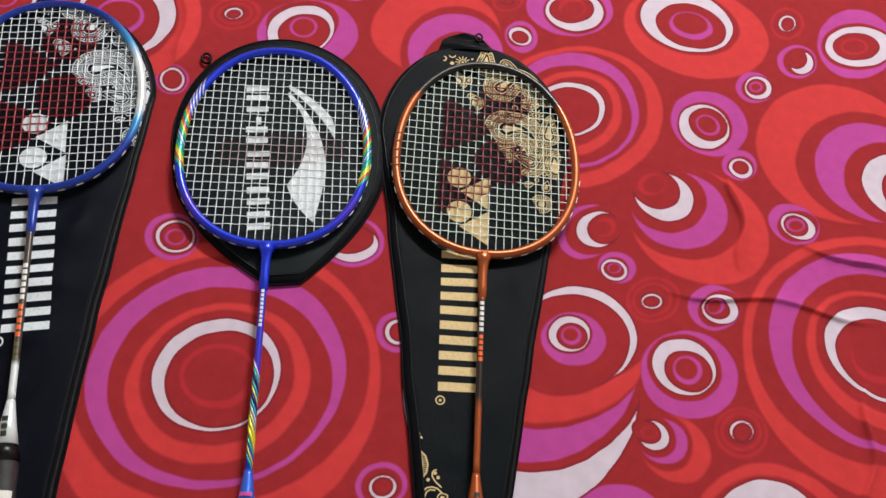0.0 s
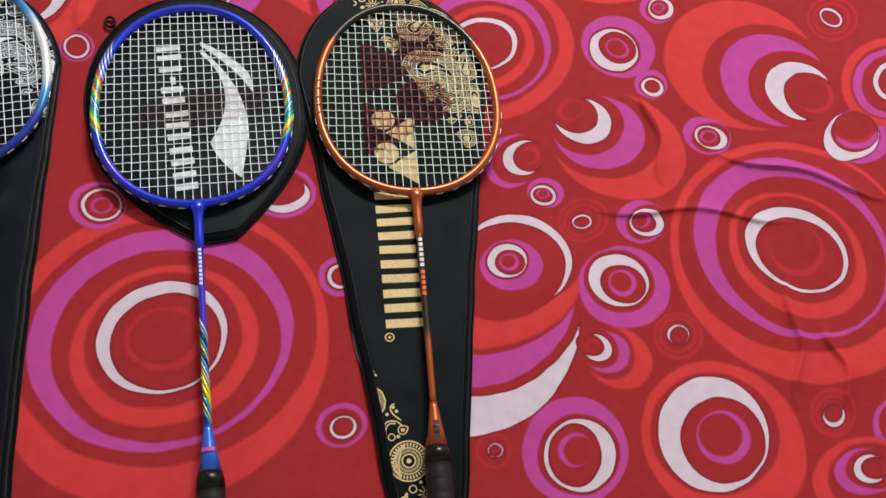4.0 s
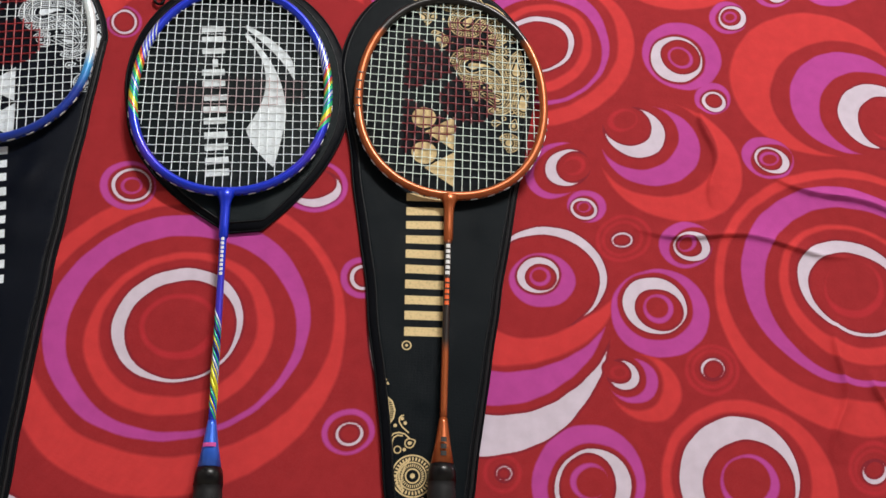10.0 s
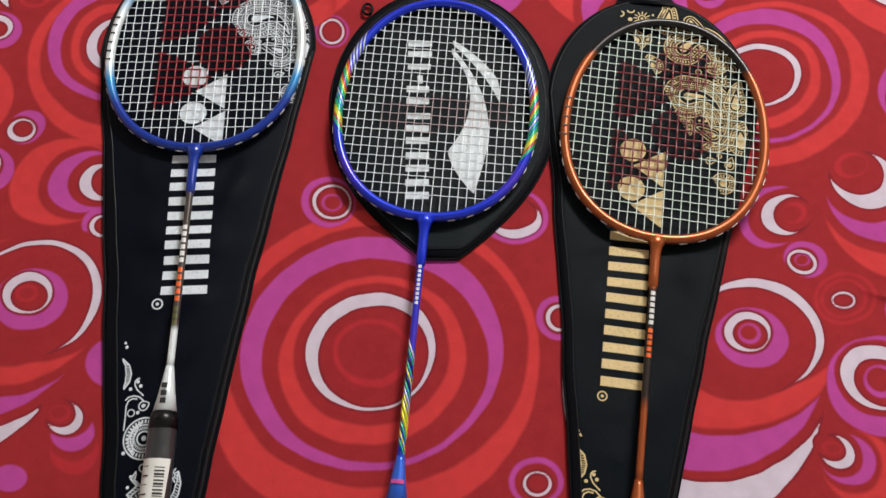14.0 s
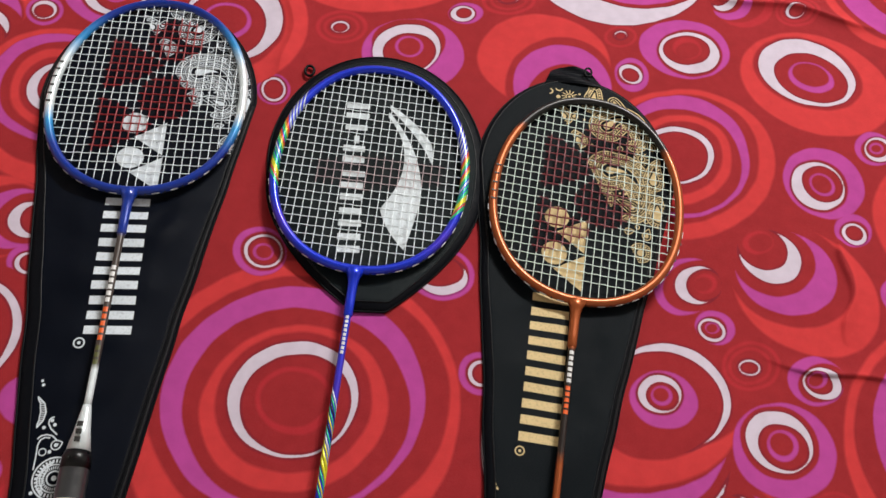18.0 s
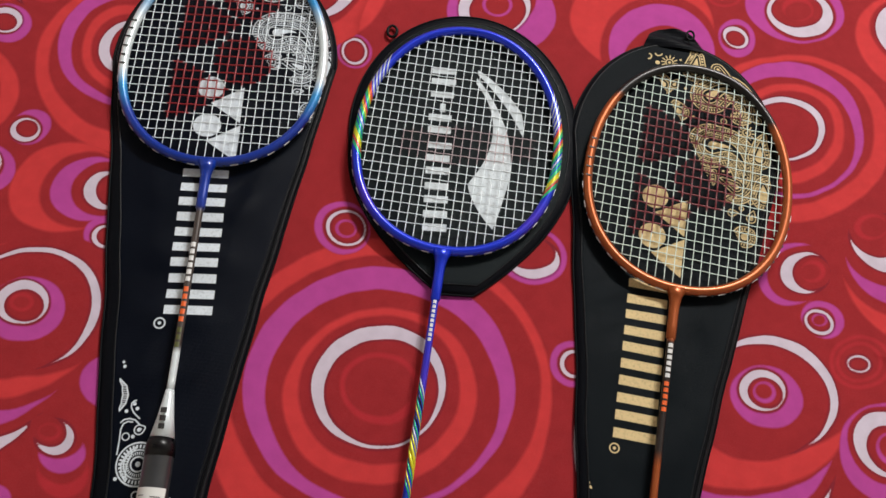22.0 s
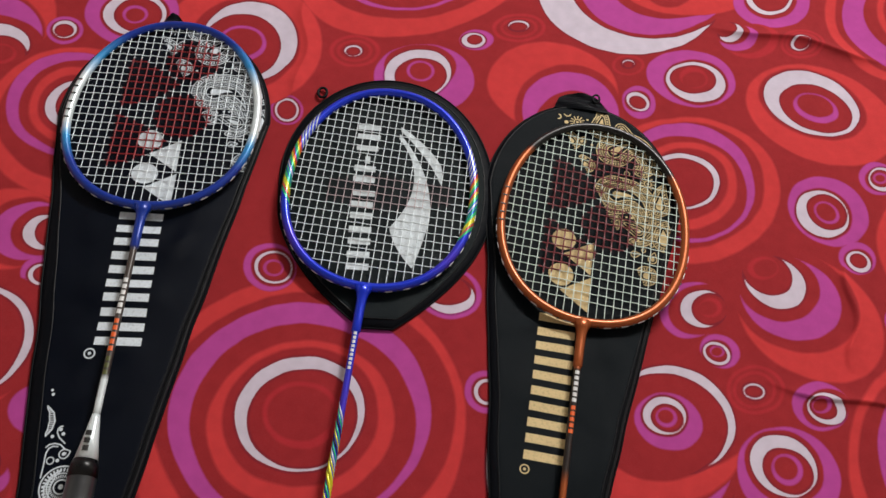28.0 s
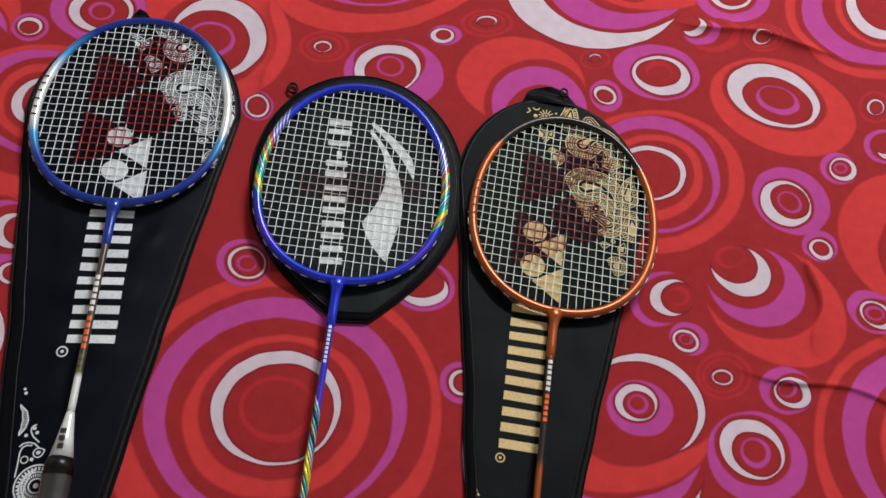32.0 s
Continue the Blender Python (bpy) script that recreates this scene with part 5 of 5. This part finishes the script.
def racket(m, label, lacquer, gut, stencil, grip, grip_from):
    """A badminton racket that lies flat; its own y runs from the grip to the head, with 0 at the head's foot."""
    thing = empty_thing("badminton_racket", m, label, "badminton racket", "badminton rackets")
    ring = [(*head_point(2 * math.pi * i / 144 + 0.001), 0.0) for i in range(144)]
    part("head_frame", lacquered("head_frame", ring, 0.0045, lacquer, 14, 1.0, True), thing)
    mains = 22
    for i in range(mains):
        x = (i - (mains - 1) / 2) * 0.0083
        h = head_half_height(x)
        ys = np.linspace(HEAD_Y - h, HEAD_Y + h, max(8, int(h * 2 / 0.0026)))
        part("main_string", string_mesh("main_string", [(x, y, 0.0004 * math.sin(math.pi * y / 0.0098 + math.pi * i)) for y in ys], gut, stencil), thing)
    crosses = 23
    for i in range(crosses):
        y = HEAD_Y - HEAD_B + 0.023 + i * 0.0098
        w = head_half_width(y)
        if w < 0.02:
            continue
        xs = np.linspace(-w, w, max(8, int(w * 2 / 0.0026)))
        part("cross_string", string_mesh("cross_string", [(x, y, -0.0004 * math.cos(math.pi * x / 0.0083 + math.pi * i)) for x in xs], gut, stencil), thing)
    neck = [(0, 0.004, 0), (0, -0.003, 0), (0, -0.010, 0), (0, -0.020, 0), (0, -0.032, 0), (0, -0.044, 0), (0, -0.0445, 0), (0, -0.046, 0)]
    part("throat_joint", lacquered("throat_joint", neck, [0.0100, 0.0064, 0.0050, 0.0047, 0.0046, 0.0045, 0.0042, 0.0033], lacquer, 14, 0.85), thing)
    shaft = [(0, -0.034 - (grip_from - 0.074) * i / 20, 0) for i in range(21)]
    part("shaft", lacquered("shaft", shaft, 0.0033, lacquer), thing)
    cone = [(0, -(grip_from - 0.042), 0), (0, -(grip_from - 0.038), 0), (0, -(grip_from - 0.02), 0), (0, -grip_from, 0)]
    part("cone", lacquered("cone", cone, [0.0036, 0.0042, 0.0068, 0.0104], lacquer, 16), thing)
    collar = [(0, -grip_from + 0.001, 0), (0, -grip_from - 0.005, 0), (0, -grip_from - 0.014, 0)]
    part("collar", mesh_from("collar", *tube(collar, [0.0106, 0.0120, 0.0125], 18), COLLAR), thing)
    butt = 0.672 - 0.258
    gy = np.linspace(-grip_from - 0.012, -butt, 90)
    ribs = 0.0001 if grip is GRIP_FILM else 0.0004
    rr = [0.0122 - ribs * abs(math.sin(i * 0.42)) ** 8 + (0.0022 * max(0.0, (i - 72) / 17)) for i in range(90)]
    part("grip", mesh_from("grip", *tube([(0, y, 0) for y in gy], rr, 18, flat=0.96), grip), thing, "wrapped hand grip")
    for k in range(34):
        t = math.pi * (1.06 + 0.88 * k / 33)
        if abs(t - 1.5 * math.pi) < 0.12:
            continue
        x, y = head_point(t, 0.0046)
        x2, y2 = head_point(t + 0.01, 0.0046)
        g = part("grommet", GROMMET_LONG if k % 2 else GROMMET_SHORT, thing)
        g.matrix_local = pose(x, y, 0.0, 0, 0, math.degrees(math.atan2(y2 - y, x2 - x)))
    return thing


GROMMET_LONG = slab(0.0074, 0.0007, 0.0018, 0.0002, GROMMET_WHITE, "grommet")
GROMMET_SHORT = slab(0.0020, 0.0014, 0.0022, 0.0003, GROMMET_DARK, "grommet")


def shaft_bars(thing, y0, y1, count, mat, width=0.0042, name="printed_bar", radius=0.0033):
    """Printing on the shaft, as plain bars that hug its upper side."""
    step, width = (y1 - y0) / count, min(width, radius * 1.9)
    for i in range(count):
        y = y0 + step * (i + 0.5)
        arc = [(u * width / 2, 0.0, math.sqrt(radius ** 2 - (u * width / 2) ** 2) + 0.0002) for u in (-1, -0.6, -0.2, 0.2, 0.6, 1)]
        half = abs(step) * 0.34
        verts = [(x, e, z) for e in (-half, half) for x, _, z in arc]
        me = mesh_from(name, verts, [(k, k + 1, k + 7, k + 6) for k in range(5)], mat)
        part(name, me, thing).matrix_local = pose(0, y, 0)


def head_sleeve(thing, side, y0, y1, slant, mat):
    """A painted band round the head frame on one side (1 right, -1 left), between two heights, with slanting ends."""
    sides, steps, verts = 14, 6, []
    for i in range(steps + 1):
        for k in range(sides):
            turn = 2 * math.pi * k / sides
            d = (y0 + (y1 - y0) * i / steps + slant * math.cos(turn) - HEAD_Y) / HEAD_B
            a = math.asin(math.copysign(abs(d) ** (HEAD_ROUND / 2), d))
            a = a if side > 0 else math.pi - a
            x, y = head_point(a)
            x2, y2 = head_point(a + 0.02)
            out = Vector((y2 - y, x - x2, 0)).normalized() * (0.00465 * math.cos(turn))
            verts.append((x + out.x, y + out.y, 0.00465 * math.sin(turn)))
    faces = [(i * sides + k, i * sides + (k + 1) % sides, (i + 1) * sides + (k + 1) % sides, (i + 1) * sides + k) for i in range(steps) for k in range(sides)]
    part("painted_stripe", mesh_from("painted_stripe", verts, faces, mat), thing)


blue_racket = racket(at_bed(-0.2150, 0.0180, 103.2, 0.0168, 0.75), "blue and silver badminton racket lying on its black cover", LACQUER_BLUE, GUT_WHITE, stencil_wedges, GRIP_FILM, 0.258)
shaft_bars(blue_racket, -0.079, -0.119, 6, BAR_WHITE)
shaft_bars(blue_racket, -0.122, -0.157, 5, BAR_ORANGE)
shaft_bars(blue_racket, -0.160, -0.180, 3, BAR_GREEN)
shaft_bars(blue_racket, -0.232, -0.252, 3, BAR_BLACK, 0.0050, "printed_bar", 0.0098)
for k in range(6):
    t = math.pi * (0.93 + 0.024 * k)
    x, y = head_point(t)
    part("frame_bar", slab(0.0016, 0.0052, 0.0004, 0, BAR_BLACK, "frame_bar"), blue_racket).matrix_local = pose(x, y, 0.0048, 0, 0, 88)


def curved_sheet(name, y0, y1, a0, a1, radius, mat, skew=0.0):
    """A thin sheet wrapped over the upper side of the grip, from angle a0 to a1."""
    rows, cols = 2, 13
    verts = [(radius * math.sin(radians(a0 + (a1 - a0) * c / (cols - 1) + skew * r)), y0 + (y1 - y0) * r, radius * 0.96 * math.cos(radians(a0 + (a1 - a0) * c / (cols - 1) + skew * r)))
             for r in range(rows) for c in range(cols)]
    return mesh_from(name, verts, [(c, c + 1, cols + c + 1, cols + c) for c in range(cols - 1)], mat)


tag_label = part("price_label", curved_sheet("price_label", -0.346, -0.298, -74, 46, 0.0129, PAPER, 16), blue_racket, "white paper label with a barcode")
part("label_band", curved_sheet("label_band", -0.346, -0.338, -74, 46, 0.0131, PAPER_YELLOW, 2.6), tag_label, "yellow band")
for k in range(11):
    y = -0.305 - k * 0.0026
    part("barcode_bar", curved_sheet("barcode_bar", y, y - 0.0007 - 0.0005 * ((k * 7) % 3), 4, 40, 0.0131, BAR_BLACK), tag_label)
for k in range(4):
    y = -0.304 - k * 0.0075
    part("printed_bar", curved_sheet("printed_bar", y, y - 0.0006 - 0.0006 * (k % 2), -44 - 4 * k, -20, 0.0131, BAR_BLACK), tag_label)

orange_racket = racket(at_bed(0.2376, 0.0190, 93.2, 0.0168, 0.75), "copper orange badminton racket with black tip on its cover", LACQUER_COPPER, GUT_PALE, stencil_wedges_aside, GRIP, 0.262)
shaft_bars(orange_racket, -0.049, -0.083, 6, BAR_WHITE)
shaft_bars(orange_racket, -0.085, -0.114, 5, BAR_ORANGE)
shaft_bars(orange_racket, -0.238, -0.256, 3, BAR_BLACK, 0.0050, "printed_bar", 0.0098)
for k in range(5):
    t = math.pi * (0.97 + 0.024 * k)
    x, y = head_point(t)
    part("frame_bar", slab(0.0014, 0.0056, 0.0004, 0, BAR_BLACK, "frame_bar"), orange_racket).matrix_local = pose(x, y, 0.0048, 0, 0, 88)

violet_racket = racket(at_bed(0.0212, -0.0050, 97.6, 0.0142, 0.05), "ultramarine badminton racket with rainbow stripes on head cover", LACQUER_ULTRA, GUT_WHITE, stencil_band, GRIP, 0.262)
STRIPES = ((0.1930, 0.0028, TRIM_WHITE), (0.1860, 0.0030, TRIM_WHITE), (0.1790, 0.0032, TRIM_WHITE), (0.1720, 0.0034, TRIM_WHITE), (0.1650, 0.0034, TRIM_WHITE),
           (0.1590, 0.0058, TRIM_RED), (0.1530, 0.0030, TRIM_YELLOW), (0.1498, 0.0058, TRIM_GREEN), (0.1420, 0.0046, TRIM_RED), (0.1370, 0.0034, TRIM_YELLOW), (0.1332, 0.0060, TRIM_GREEN),
           (0.1245, 0.0034, TRIM_WHITE), (0.1190, 0.0036, TRIM_GREEN), (0.1130, 0.0062, TRIM_GREEN), (0.1062, 0.0088, TRIM_YELLOW), (0.0966, 0.0036, TRIM_RED), (0.0924, 0.0056, TRIM_GREEN))
for side, lift in ((1, -0.009), (-1, 0.008)):
    for y0, wide, mat in STRIPES:
        head_sleeve(violet_racket, side, y0 + lift, y0 - wide + lift, 0.0095, mat)
shaft_bars(violet_racket, -0.045, -0.085, 9, BAR_WHITE, 0.0030)


def shaft_ribbon(thing, y0, y1, a0, a1, wide, mat):
    """A painted stripe that winds round the shaft."""
    pts = [(0.0030 * math.sin(radians(a0 + (a1 - a0) * k / 20)), y0 + (y1 - y0) * k / 20, 0.0030 * math.cos(radians(a0 + (a1 - a0) * k / 20))) for k in range(21)]
    part("painted_stripe", mesh_from("painted_stripe", *tube(pts, [wide * (0.3 + 0.7 * math.sin(math.pi * k / 20)) for k in range(21)], 6), mat), thing)


for k, mat in enumerate((TRIM_WHITE, TRIM_GREEN, COLLAR, TRIM_GREEN, TRIM_YELLOW, COLLAR, TRIM_GREEN, TRIM_WHITE, TRIM_YELLOW)):
    y = -0.114 - 0.0060 * k
    shaft_ribbon(violet_racket, y, y - 0.026, -100, 100, 0.0009, mat)
for y, length, wide, mat in ((-0.168, 0.030, 0.0016, TRIM_YELLOW), (-0.176, 0.030, 0.0016, TRIM_YELLOW), (-0.186, 0.026, 0.0010, TRIM_GREEN), (-0.194, 0.026, 0.0009, TRIM_YELLOW), (-0.201, 0.024, 0.0008, TRIM_GREEN)):
    shaft_ribbon(violet_racket, y, y - length, -100, 100, wide, mat)
shaft_bars(violet_racket, -0.240, -0.245, 1, TRIM_PINK, 0.011, "painted_stripe", 0.0082)


# ---- the room, and the bed under its spread ----
def wall_box(name, x0, x1, y0, y1, z0, z1, mat, label):
    ob = new(name, slab(x1 - x0, y1 - y0, z1 - z0, 0, mat, name))
    ob.location = ((x0 + x1) / 2, (y0 + y1) / 2, (z0 + z1) / 2)
    return tagged(ob, label, name.split("_")[0], kind="structure")


wall_box("floor", -2.6, 2.6, -2.0, 3.2, -0.62, -0.5, FLOOR_TILE, "dark brown tiled floor under the bed")
wall_box("ceiling", -2.6, 2.6, -2.0, 3.2, 2.6, 2.7, CEILING_PAINT, "plain white painted ceiling above the bed")
wall_box("wall_north", -2.7, 2.7, 3.2, 3.3, -0.5, 2.6, WALL_PAINT, "plain cream painted wall behind the bed")
wall_box("wall_south", -2.7, 2.7, -2.1, -2.0, -0.5, 2.6, WALL_PAINT, "plain cream painted wall across the room")
wall_box("wall_east", 2.6, 2.7, -2.0, 3.2, -0.5, 2.6, WALL_PAINT, "plain cream painted wall beside the bed")
wall_box("wall_west", -2.7, -2.6, -2.0, 3.2, -0.5, 2.6, WALL_PAINT, "plain cream painted wall beside the bed")
